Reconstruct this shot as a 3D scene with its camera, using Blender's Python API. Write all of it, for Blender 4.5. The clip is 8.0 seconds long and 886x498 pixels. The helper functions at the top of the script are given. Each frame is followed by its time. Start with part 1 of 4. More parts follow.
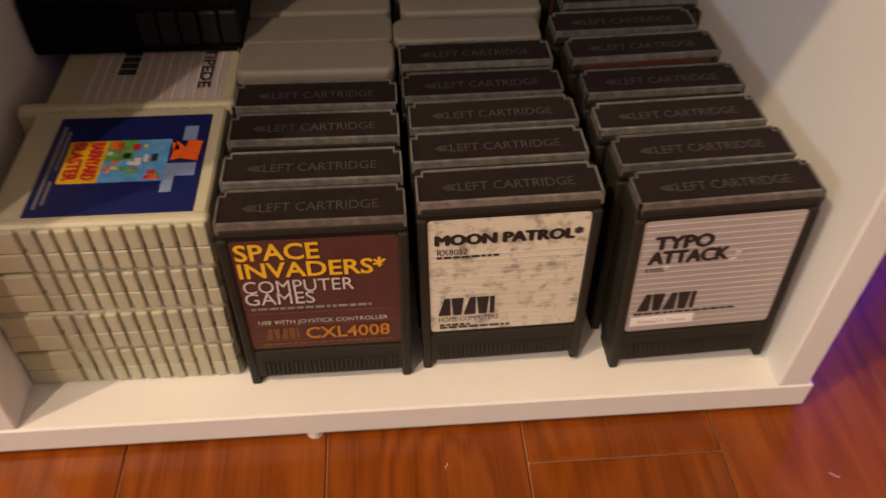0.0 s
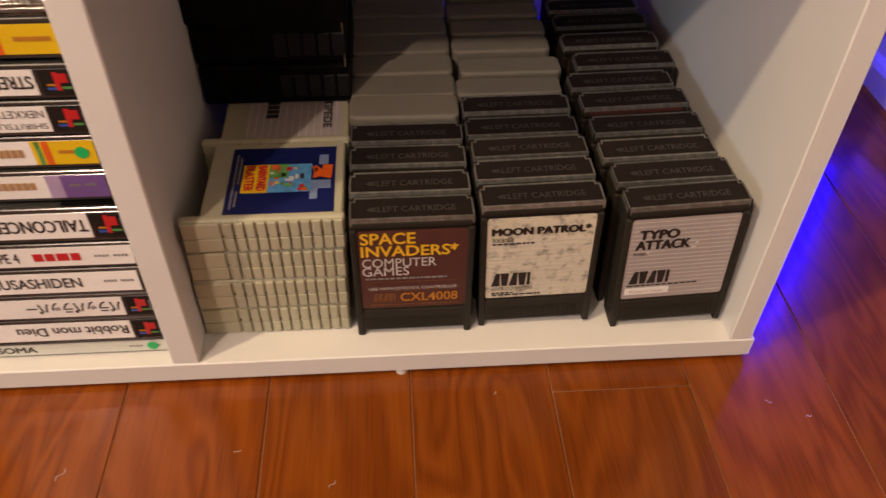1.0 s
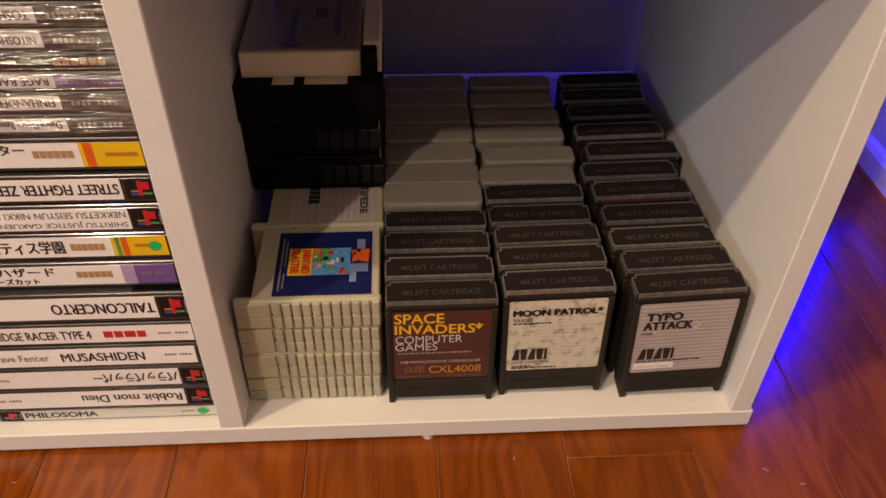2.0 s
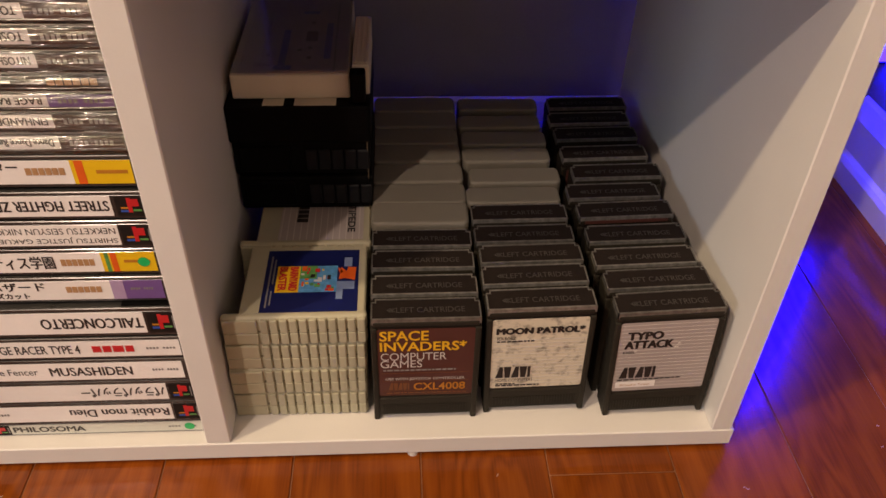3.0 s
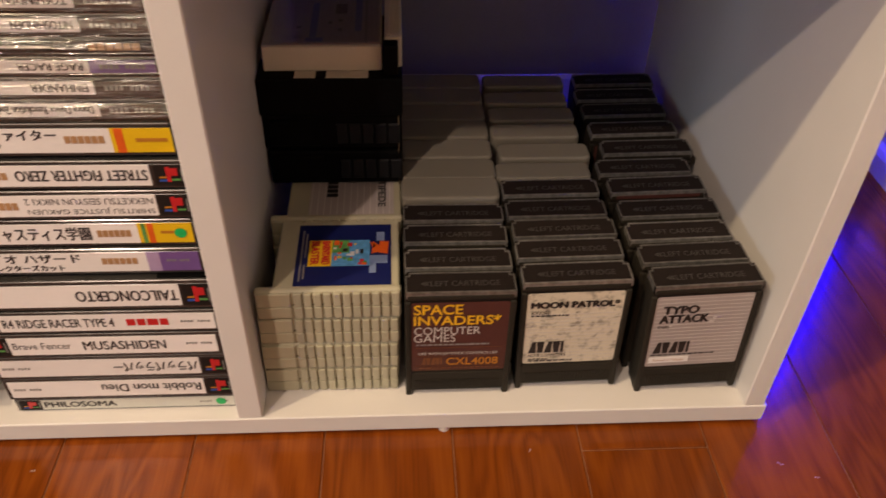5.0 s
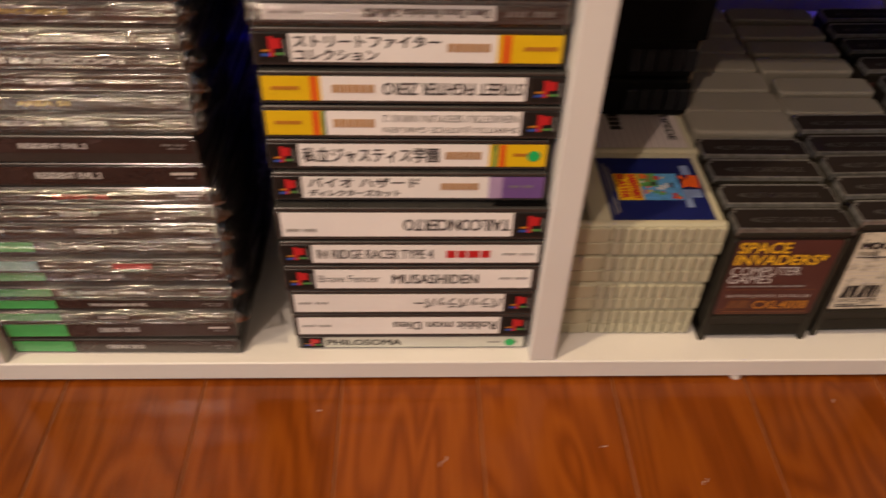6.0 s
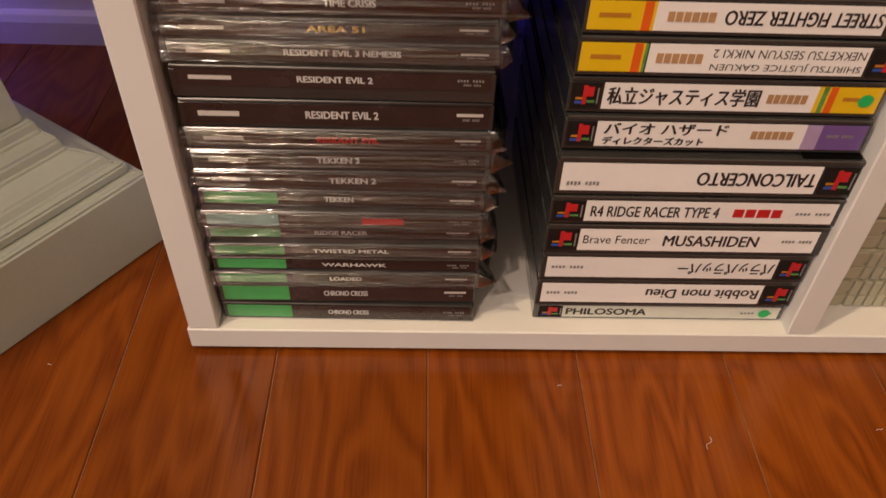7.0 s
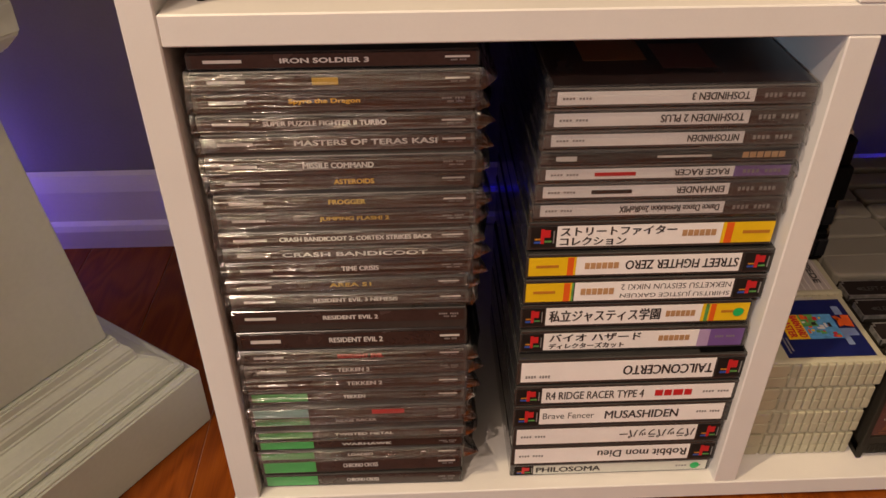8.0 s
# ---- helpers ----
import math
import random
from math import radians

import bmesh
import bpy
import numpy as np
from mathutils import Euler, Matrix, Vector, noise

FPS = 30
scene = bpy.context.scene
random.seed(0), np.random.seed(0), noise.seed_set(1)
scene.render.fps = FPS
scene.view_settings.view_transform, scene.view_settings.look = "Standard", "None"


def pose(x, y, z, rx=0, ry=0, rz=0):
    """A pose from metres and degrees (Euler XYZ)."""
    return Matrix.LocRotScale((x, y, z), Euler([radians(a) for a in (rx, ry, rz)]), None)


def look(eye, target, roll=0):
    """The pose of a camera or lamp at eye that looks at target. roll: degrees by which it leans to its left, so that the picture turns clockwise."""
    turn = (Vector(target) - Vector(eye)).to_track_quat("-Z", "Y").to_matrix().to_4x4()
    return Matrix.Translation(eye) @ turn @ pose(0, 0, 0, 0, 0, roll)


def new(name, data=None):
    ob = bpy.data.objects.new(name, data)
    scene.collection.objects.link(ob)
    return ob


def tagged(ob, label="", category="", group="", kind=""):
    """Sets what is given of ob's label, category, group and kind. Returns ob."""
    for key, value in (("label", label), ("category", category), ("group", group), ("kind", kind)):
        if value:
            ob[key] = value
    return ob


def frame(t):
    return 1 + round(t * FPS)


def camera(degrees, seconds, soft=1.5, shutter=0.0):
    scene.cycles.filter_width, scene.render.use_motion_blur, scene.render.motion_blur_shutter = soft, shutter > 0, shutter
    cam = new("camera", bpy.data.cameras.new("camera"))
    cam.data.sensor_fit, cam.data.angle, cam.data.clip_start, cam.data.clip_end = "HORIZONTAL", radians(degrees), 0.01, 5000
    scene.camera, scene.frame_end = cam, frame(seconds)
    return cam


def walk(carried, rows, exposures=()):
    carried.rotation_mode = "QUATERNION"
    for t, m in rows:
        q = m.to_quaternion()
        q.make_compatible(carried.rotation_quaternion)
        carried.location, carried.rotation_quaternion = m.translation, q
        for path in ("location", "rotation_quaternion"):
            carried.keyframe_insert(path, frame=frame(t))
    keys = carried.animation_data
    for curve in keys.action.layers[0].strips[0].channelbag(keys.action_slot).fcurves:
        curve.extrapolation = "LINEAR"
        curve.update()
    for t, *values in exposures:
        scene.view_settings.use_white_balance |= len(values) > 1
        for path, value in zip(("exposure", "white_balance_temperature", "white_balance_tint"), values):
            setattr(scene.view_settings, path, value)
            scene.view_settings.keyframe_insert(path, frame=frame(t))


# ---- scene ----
cam = camera(58.8, 8.0, soft=1.5, shutter=0.5)
PATH = [
    (0, (0.138, -0.166, 0.267), (0.269, 1.24, -1.149), 1.2),
    (0.5, (0.132, -0.223, 0.317), (0.254, 1.196, -1.087), 1.0),
    (1, (0.106, -0.265, 0.346), (0.22, 1.179, -1.033), 1.0),
    (1.5, (0.096, -0.273, 0.359), (0.199, 1.201, -0.988), 0.9),
    (2, (0.094, -0.28, 0.392), (0.192, 1.229, -0.917), 1.1),
    (3.5, (0.102, -0.288, 0.396), (0.221, 1.259, -0.865), 2.1),
    (4, (0.1, -0.287, 0.396), (0.228, 1.256, -0.871), 2.4),
    (4.2, (0.098, -0.29, 0.392), (0.224, 1.259, -0.866), 2.3),
    (5.3, (0.056, -0.289, 0.382), (0.158, 1.219, -0.927), 1.7),
    (5.5, (0.012, -0.283, 0.366), (0.11, 1.211, -0.959), 1.9),
    (5.7, (-0.027, -0.28, 0.358), (0.054, 1.203, -0.98), 1.6),
    (6, (-0.076, -0.274, 0.352), (-0.007, 1.197, -1.001), 1.8),
    (6.5, (-0.149, -0.26, 0.327), (-0.083, 1.196, -1.043), 2.1),
    (7, (-0.198, -0.251, 0.314), (-0.136, 1.19, -1.071), 2.5),
    (7.3, (-0.198, -0.248, 0.304), (-0.128, 1.208, -1.066), 1.1),
    (7.5, (-0.186, -0.258, 0.33), (-0.134, 1.241, -0.990), -0.75),
    (7.7, (-0.188, -0.279, 0.371), (-0.118, 1.292, -0.865), -0.7),
    (7.9, (-0.185, -0.3, 0.413), (-0.137, 1.312, -0.77), -0.6),
    (7.967, (-0.1937, -0.3078, 0.4198), (-0.1322, 1.3187, -0.7425), -0.21),
    (8, (-0.194, -0.308, 0.42), (-0.132, 1.319, -0.741), -0.2),
]
walk(cam, [(t, look(eye, target, roll)) for t, eye, target, roll in PATH], [(0.0, 0.20), (1.0, 0.09), (2.0, 0.03), (5.5, -0.02), (7.0, -0.16), (7.5, -0.22), (8.0, -0.12)])

# ---- light ----
world = bpy.data.worlds.new("world")
world.use_nodes = True
world.node_tree.nodes["Background"].inputs[0].default_value = (0.9, 0.75, 0.6, 1)
world.node_tree.nodes["Background"].inputs[1].default_value = 0.02
scene.world = world


def lamp(name, at, power, size, colour):
    """A small bare bulb that shines all round."""
    data = bpy.data.lights.new(name, "POINT")
    data.shadow_soft_size, data.energy, data.color = size, power, colour
    ob = new(name, data)
    ob.matrix_world = Matrix.Translation(at)
    return ob


WARM = (1.0, 0.735, 0.44)
lamp("hanging_lamp_key", (-1.02, -0.60, 1.90), 90, 0.03, WARM)
lamp("hanging_lamp_room", (-0.86, -1.40, 1.90), 84, 0.03, (1.0, 0.745, 0.575))

# cool area light of an unseen source, added for the bluish tone in the bay
glow_data = bpy.data.lights.new("cool_fill_light", "AREA")
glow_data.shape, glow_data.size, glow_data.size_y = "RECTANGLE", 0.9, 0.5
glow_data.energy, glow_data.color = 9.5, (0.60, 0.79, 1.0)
cool_fill_light = new("cool_fill_light", glow_data)
cool_fill_light.matrix_world = look((-1.90, -1.45, 0.62), (0.10, 0.10, 0.20))

# ---- materials ----


def material(name, colour, rough=0.5, metal=0.0, vary=0.12, grain=60.0, bump=0.1, fine=600.0, coat=0.0, spec=0.5, random_tone=0.0):
    """A surface with colour variation at two scales and a fine relief."""
    m = bpy.data.materials.new(name)
    m.use_nodes = True
    nt = m.node_tree
    n, l = nt.nodes, nt.links
    p = n["Principled BSDF"]
    co = n.new("ShaderNodeTexCoord")
    a, b = n.new("ShaderNodeTexNoise"), n.new("ShaderNodeTexNoise")
    a.inputs["Scale"].default_value, a.inputs["Detail"].default_value = grain, 5
    b.inputs["Scale"].default_value, b.inputs["Detail"].default_value = fine, 3
    mixn = n.new("ShaderNodeMath")
    mixn.operation = "MULTIPLY_ADD"
    mixn.inputs[1].default_value, mixn.inputs[2].default_value = 0.35, 0.0
    add = n.new("ShaderNodeMath")
    add.operation = "ADD"
    l.new(co.outputs["Object"], a.inputs["Vector"])
    l.new(co.outputs["Object"], b.inputs["Vector"])
    l.new(b.outputs["Fac"], mixn.inputs[0])
    l.new(a.outputs["Fac"], add.inputs[0])
    l.new(mixn.outputs[0], add.inputs[1])
    ramp = n.new("ShaderNodeMapRange")
    ramp.inputs["From Min"].default_value, ramp.inputs["From Max"].default_value = 0.35, 1.0
    ramp.inputs["To Min"].default_value, ramp.inputs["To Max"].default_value = 1 - vary, 1 + vary
    l.new(add.outputs[0], ramp.inputs["Value"])
    tone = ramp.outputs["Result"]
    if random_tone:
        info = n.new("ShaderNodeObjectInfo")
        r2 = n.new("ShaderNodeMapRange")
        r2.inputs["To Min"].default_value, r2.inputs["To Max"].default_value = 1 - random_tone, 1 + random_tone
        l.new(info.outputs["Random"], r2.inputs["Value"])
        mu = n.new("ShaderNodeMath")
        mu.operation = "MULTIPLY"
        l.new(tone, mu.inputs[0])
        l.new(r2.outputs["Result"], mu.inputs[1])
        tone = mu.outputs[0]
    mul = n.new("ShaderNodeVectorMath")
    mul.operation = "SCALE"
    mul.inputs[0].default_value = colour
    l.new(tone, mul.inputs["Scale"])
    l.new(mul.outputs["Vector"], p.inputs["Base Color"])
    rr = n.new("ShaderNodeMapRange")
    rr.inputs["To Min"].default_value, rr.inputs["To Max"].default_value = max(rough - 0.1, 0.02), min(rough + 0.1, 1)
    l.new(a.outputs["Fac"], rr.inputs["Value"])
    l.new(rr.outputs["Result"], p.inputs["Roughness"])
    p.inputs["Metallic"].default_value = metal
    p.inputs["Specular IOR Level"].default_value = spec
    p.inputs["Coat Weight"].default_value = coat
    p.inputs["Coat Roughness"].default_value = 0.12
    if bump:
        bp = n.new("ShaderNodeBump")
        bp.inputs["Strength"].default_value, bp.inputs["Distance"].default_value = bump, 0.0004
        l.new(add.outputs[0], bp.inputs["Height"])
        l.new(bp.outputs["Normal"], p.inputs["Normal"])
    return m


def glow(name, colour, strength):
    m = bpy.data.materials.new(name)
    m.use_nodes = True
    p = m.node_tree.nodes["Principled BSDF"]
    p.inputs["Base Color"].default_value = (*colour, 1)
    p.inputs["Emission Color"].default_value = (*colour, 1)
    p.inputs["Emission Strength"].default_value = strength
    return m


def film_plastic(name, haze, bumpy):
    """Thin clear plastic: mostly see-through, with crinkled gloss."""
    m = bpy.data.materials.new(name)
    m.use_nodes = True
    nt = m.node_tree
    n, l = nt.nodes, nt.links
    for x in list(n):
        n.remove(x)
    out, mix, tr, gl, df, soft = (n.new("ShaderNode" + k) for k in ("OutputMaterial", "MixShader", "BsdfTransparent", "BsdfGlossy", "BsdfDiffuse", "MixShader"))
    tr.inputs[0].default_value = (0.86, 0.86, 0.87, 1)
    df.inputs[0].default_value = (0.55, 0.54, 0.54, 1)
    gl.inputs["Roughness"].default_value = 0.13
    co, no, bp = n.new("ShaderNodeTexCoord"), n.new("ShaderNodeTexNoise"), n.new("ShaderNodeBump")
    mp = n.new("ShaderNodeMapping")
    mp.inputs["Scale"].default_value = (0.08, 1.0, 4.0)
    info, away = n.new("ShaderNodeObjectInfo"), n.new("ShaderNodeVectorMath")
    away.operation, away.inputs[0].default_value = "SCALE", (3.0, 5.0, 7.0)
    l.new(info.outputs["Random"], away.inputs["Scale"])
    l.new(away.outputs["Vector"], mp.inputs["Location"])
    no.inputs["Scale"].default_value, no.inputs["Detail"].default_value = 150, 3
    l.new(co.outputs["Object"], mp.inputs["Vector"])
    l.new(mp.outputs["Vector"], no.inputs["Vector"])
    bp.inputs["Strength"].default_value, bp.inputs["Distance"].default_value = bumpy, 0.0028
    l.new(no.outputs["Fac"], bp.inputs["Height"])
    l.new(bp.outputs["Normal"], gl.inputs["Normal"])
    lw, pw, fr = n.new("ShaderNodeLayerWeight"), n.new("ShaderNodeMath"), n.new("ShaderNodeMath")
    lw.inputs["Blend"].default_value = 0.5
    pw.operation, fr.operation, fr.use_clamp = "POWER", "MULTIPLY_ADD", True
    pw.inputs[1].default_value = 4.0
    fr.inputs[1].default_value, fr.inputs[2].default_value = 0.8, 0.145
    l.new(lw.outputs["Facing"], pw.inputs[0])
    l.new(pw.outputs[0], fr.inputs[0])
    soft.inputs[0].default_value = haze
    l.new(tr.outputs[0], soft.inputs[1])
    l.new(df.outputs[0], soft.inputs[2])
    l.new(fr.outputs[0], mix.inputs[0])
    l.new(soft.outputs[0], mix.inputs[1])
    l.new(gl.outputs[0], mix.inputs[2])
    l.new(mix.outputs[0], out.inputs[0])
    return m


def wood_floor():
    """Varnished red oak: long grain along y with cathedral figure, and a tone of its own for each plank."""
    m = bpy.data.materials.new("red_oak")
    m.use_nodes = True
    nt = m.node_tree
    n, l = nt.nodes, nt.links
    p = n["Principled BSDF"]
    co, info = n.new("ShaderNodeTexCoord"), n.new("ShaderNodeObjectInfo")
    off = n.new("ShaderNodeVectorMath")
    off.operation = "SCALE"
    off.inputs[0].default_value = (3.1, 7.7, 1.3)
    l.new(info.outputs["Random"], off.inputs["Scale"])
    addv = n.new("ShaderNodeVectorMath")
    l.new(co.outputs["Object"], addv.inputs[0])
    l.new(off.outputs["Vector"], addv.inputs[1])
    m1 = n.new("ShaderNodeMapping")
    m1.inputs["Scale"].default_value = (1.0, 0.22, 1.0)
    l.new(addv.outputs["Vector"], m1.inputs["Vector"])
    big = n.new("ShaderNodeTexNoise")
    big.inputs["Scale"].default_value, big.inputs["Detail"].default_value, big.inputs["Distortion"].default_value = 22, 2, 0.4
    l.new(m1.outputs["Vector"], big.inputs["Vector"])
    rings = n.new("ShaderNodeMath")
    rings.operation = "MULTIPLY"
    rings.inputs[1].default_value = 62
    l.new(big.outputs["Fac"], rings.inputs[0])
    sine = n.new("ShaderNodeMath")
    sine.operation = "SINE"
    l.new(rings.outputs[0], sine.inputs[0])
    m2 = n.new("ShaderNodeMapping")
    m2.inputs["Scale"].default_value = (1.0, 0.03, 1.0)
    l.new(addv.outputs["Vector"], m2.inputs["Vector"])
    fine = n.new("ShaderNodeTexNoise")
    fine.inputs["Scale"].default_value, fine.inputs["Detail"].default_value = 900, 3
    l.new(m2.outputs["Vector"], fine.inputs["Vector"])
    mixa = n.new("ShaderNodeMath")
    mixa.operation = "MULTIPLY_ADD"
    mixa.inputs[1].default_value = 0.155
    calm = n.new("ShaderNodeMapRange")
    calm.inputs["To Min"].default_value, calm.inputs["To Max"].default_value = 0.26, 0.74
    l.new(fine.outputs["Fac"], calm.inputs["Value"])
    l.new(sine.outputs[0], mixa.inputs[0])
    l.new(calm.outputs["Result"], mixa.inputs[2])
    ramp = n.new("ShaderNodeValToRGB")
    e = ramp.color_ramp.elements
    e[0].position, e[0].color = 0.15, (0.104, 0.0220, 0.0028, 1)
    e[1].position, e[1].color = 0.85, (0.250, 0.065, 0.0070, 1)
    mid = e.new(0.45)
    mid.color = (0.182, 0.042, 0.0052, 1)
    l.new(mixa.outputs[0], ramp.inputs["Fac"])
    tone = n.new("ShaderNodeMapRange")
    tone.inputs["To Min"].default_value, tone.inputs["To Max"].default_value = 0.8, 1.18
    l.new(info.outputs["Random"], tone.inputs["Value"])
    sc = n.new("ShaderNodeVectorMath")
    sc.operation = "SCALE"
    l.new(ramp.outputs["Color"], sc.inputs[0])
    l.new(tone.outputs["Result"], sc.inputs["Scale"])
    l.new(sc.outputs["Vector"], p.inputs["Base Color"])
    sm = n.new("ShaderNodeTexNoise")
    sm.inputs["Scale"].default_value, sm.inputs["Detail"].default_value = 14, 6
    l.new(co.outputs["Object"], sm.inputs["Vector"])
    rr = n.new("ShaderNodeMapRange")
    rr.inputs["To Min"].default_value, rr.inputs["To Max"].default_value = 0.12, 0.24
    l.new(sm.outputs["Fac"], rr.inputs["Value"])
    l.new(rr.outputs["Result"], p.inputs["Roughness"])
    p.inputs["Specular IOR Level"].default_value = 0.27
    bp = n.new("ShaderNodeBump")
    bp.inputs["Strength"].default_value, bp.inputs["Distance"].default_value = 0.12, 0.0003
    l.new(mixa.outputs[0], bp.inputs["Height"])
    l.new(bp.outputs["Normal"], p.inputs["Normal"])
    return m


OAK = wood_floor()
GAP = material("plank_gap", (0.24, 0.11, 0.05), 0.6, vary=0.5, grain=9)
WHITE = material("white_laminate", (0.73, 0.71, 0.685), 0.42, vary=0.04, grain=18, bump=0.08, fine=900)
WALL = material("charcoal_wall", (0.25, 0.235, 0.222), 0.75, vary=0.15, grain=9, bump=0.3, fine=500)
ROOM = material("room_paint", (0.34, 0.33, 0.325), 0.8, vary=0.06, grain=5)
TRIM = material("white_trim", (0.74, 0.73, 0.72), 0.35, vary=0.06, grain=12, bump=0.1)
DARK = material("dark_olive_plastic", (0.0225, 0.0195, 0.0145), 0.58, spec=0.22, vary=0.14, grain=120, bump=0.35, fine=2600, random_tone=0.12)
PLATE = material("black_plate", (0.017, 0.0125, 0.0112), 0.6, vary=0.3, grain=160, spec=0.12)
SILVER = material("silver_rim", (0.205, 0.197, 0.183), 0.36, metal=0.5, vary=0.5, grain=260, random_tone=0.35)
FADED = material("faded_silver_print", (0.052, 0.048, 0.045), 0.5, vary=0.45, grain=260)
BEIGE = material("beige_plastic", (0.42, 0.398, 0.285), 0.5, vary=0.08, grain=50, bump=0.3, fine=2200, random_tone=0.06)
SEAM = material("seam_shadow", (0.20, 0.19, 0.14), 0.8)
GREY = material("warm_grey_plastic", (0.205, 0.192, 0.158), 0.55, vary=0.07, grain=50, bump=0.3, fine=2200, random_tone=0.07)
BLACK = material("black_plastic", (0.003, 0.003, 0.0033), 0.5, vary=0.3, grain=90, bump=0.25, spec=0.06)
SMOKE = material("blue_grey_plastic", (0.007, 0.0075, 0.010), 0.5, vary=0.2, spec=0.2)
CASE = material("dark_case_plastic", (0.035, 0.034, 0.033), 0.22, vary=0.2, grain=40, coat=0.5)
CLEARCASE = material("clear_case_edge", (0.075, 0.072, 0.073), 0.14, vary=0.35, grain=45, coat=0.5)
PAPER = material("white_spine_paper", (0.88, 0.855, 0.835), 0.32, vary=0.05, grain=30, coat=0.35, random_tone=0.05)
PALE = material("pale_spine_paper", (0.64, 0.65, 0.58), 0.3, vary=0.10, grain=30, coat=0.35)
INK = material("black_ink", (0.020, 0.018, 0.018), 0.4, vary=0.2)
SOFTINK = material("grey_ink", (0.24, 0.23, 0.23), 0.4, vary=0.3)
BROWNSPINE = material("black_brown_spine", (0.038, 0.025, 0.024), 0.24, vary=0.3, grain=40, coat=0.4, random_tone=0.25)
GREEN = material("green_spine_block", (0.06, 0.36, 0.10), 0.3, vary=0.15, coat=0.4, random_tone=0.2)
TEAL = material("teal_spine_block", (0.16, 0.36, 0.33), 0.3, vary=0.15, coat=0.4)
YELLOW = material("yellow_spine_block", (0.80, 0.52, 0.012), 0.32, vary=0.06, coat=0.35)
ORANGE = material("orange_stripe", (0.75, 0.12, 0.015), 0.35, vary=0.1, coat=0.3)
PURPLE = material("purple_spine_block", (0.16, 0.09, 0.30), 0.32, vary=0.1, coat=0.35)
LAVENDER = material("lavender_block", (0.42, 0.32, 0.52), 0.32, vary=0.1, coat=0.35)
RED = material("red_ink", (0.55, 0.02, 0.025), 0.35, vary=0.12)
TAN = material("tan_ink", (0.46, 0.27, 0.13), 0.4, vary=0.2)
BLUEINK = material("blue_ink", (0.03, 0.09, 0.42), 0.4, vary=0.15)
LIGHTINK = material("light_ink", (0.60, 0.58, 0.56), 0.4, vary=0.2)
GOLDINK = material("gold_ink", (0.55, 0.36, 0.05), 0.4, vary=0.15)
YELINK = material("yellow_ink", (0.80, 0.46, 0.02), 0.45, vary=0.1)
AMBERINK = material("amber_ink", (0.50, 0.20, 0.02), 0.45, vary=0.2)
DULLINK = material("dull_brown_ink", (0.17, 0.065, 0.025), 0.5, vary=0.3)
MAROON = material("maroon_label", (0.085, 0.028, 0.023), 0.5, vary=0.16, grain=70)
SILVERLAB = material("silver_label", (0.46, 0.415, 0.405), 0.40, metal=0.2, vary=0.07, grain=30)
STRIPE = material("pale_label_stripe", (0.60, 0.56, 0.53), 0.45, vary=0.1)
CREAM = material("cream_card", (0.66, 0.60, 0.48), 0.55, vary=0.06, grain=30)
CARD = material("brown_cardboard", (0.11, 0.078, 0.048), 0.8, vary=0.15)
NAVY = material("navy_label", (0.008, 0.013, 0.095), 0.35, vary=0.12, coat=0.2)
SKY = material("sky_print", (0.10, 0.32, 0.62), 0.4, vary=0.35, grain=240)
LEAF = material("green_print", (0.10, 0.30, 0.08), 0.4, vary=0.5, grain=260)
PALEBLUE = material("pale_blue_print", (0.20, 0.27, 0.46), 0.4, vary=0.2)
GREENDOT = material("green_sticker", (0.01, 0.46, 0.12), 0.4, vary=0.05)
PLASTER = material("pale_green_plaster", (0.46, 0.50, 0.42), 0.6, vary=0.10, grain=14, bump=0.5, fine=300)
SLEEVE = film_plastic("clear_sleeve", 0.006, 1.0)
LIDPLASTIC = film_plastic("clear_lid", 0.04, 0.1)
LED = glow("blue_led", (0.05, 0.03, 1.0), 0.14)
VIOLETFILL = glow("violet_fill_glow", (0.20, 0.10, 1.0), 20.0)
LEDBAR = glow("blue_led_bar", (0.0012, 0.0004, 1.0), 240.0)


def stained_label():
    """Cream label mottled with grey stains."""
    m = material("stained_cream_label", (0.68, 0.62, 0.49), 0.5, vary=0.08, grain=40)
    nt = m.node_tree
    n, l = nt.nodes, nt.links
    p = n["Principled BSDF"]
    src = p.inputs["Base Color"].links[0].from_socket
    co, no, rm, mx = n.new("ShaderNodeTexCoord"), n.new("ShaderNodeTexNoise"), n.new("ShaderNodeMapRange"), n.new("ShaderNodeMix")
    no.inputs["Scale"].default_value, no.inputs["Detail"].default_value, no.inputs["Roughness"].default_value = 170, 6, 0.62
    l.new(co.outputs["Object"], no.inputs["Vector"])
    rm.inputs["From Min"].default_value, rm.inputs["From Max"].default_value = 0.50, 0.64
    rm.inputs["To Max"].default_value = 0.75
    l.new(no.outputs["Fac"], rm.inputs["Value"])
    mx.data_type = "RGBA"
    l.new(rm.outputs["Result"], mx.inputs[0])
    l.new(src, mx.inputs[6])
    mx.inputs[7].default_value = (0.22, 0.20, 0.16, 1)
    l.new(mx.outputs[2], p.inputs["Base Color"])
    return m


STAINED = stained_label()

# ---- mesh helpers ----


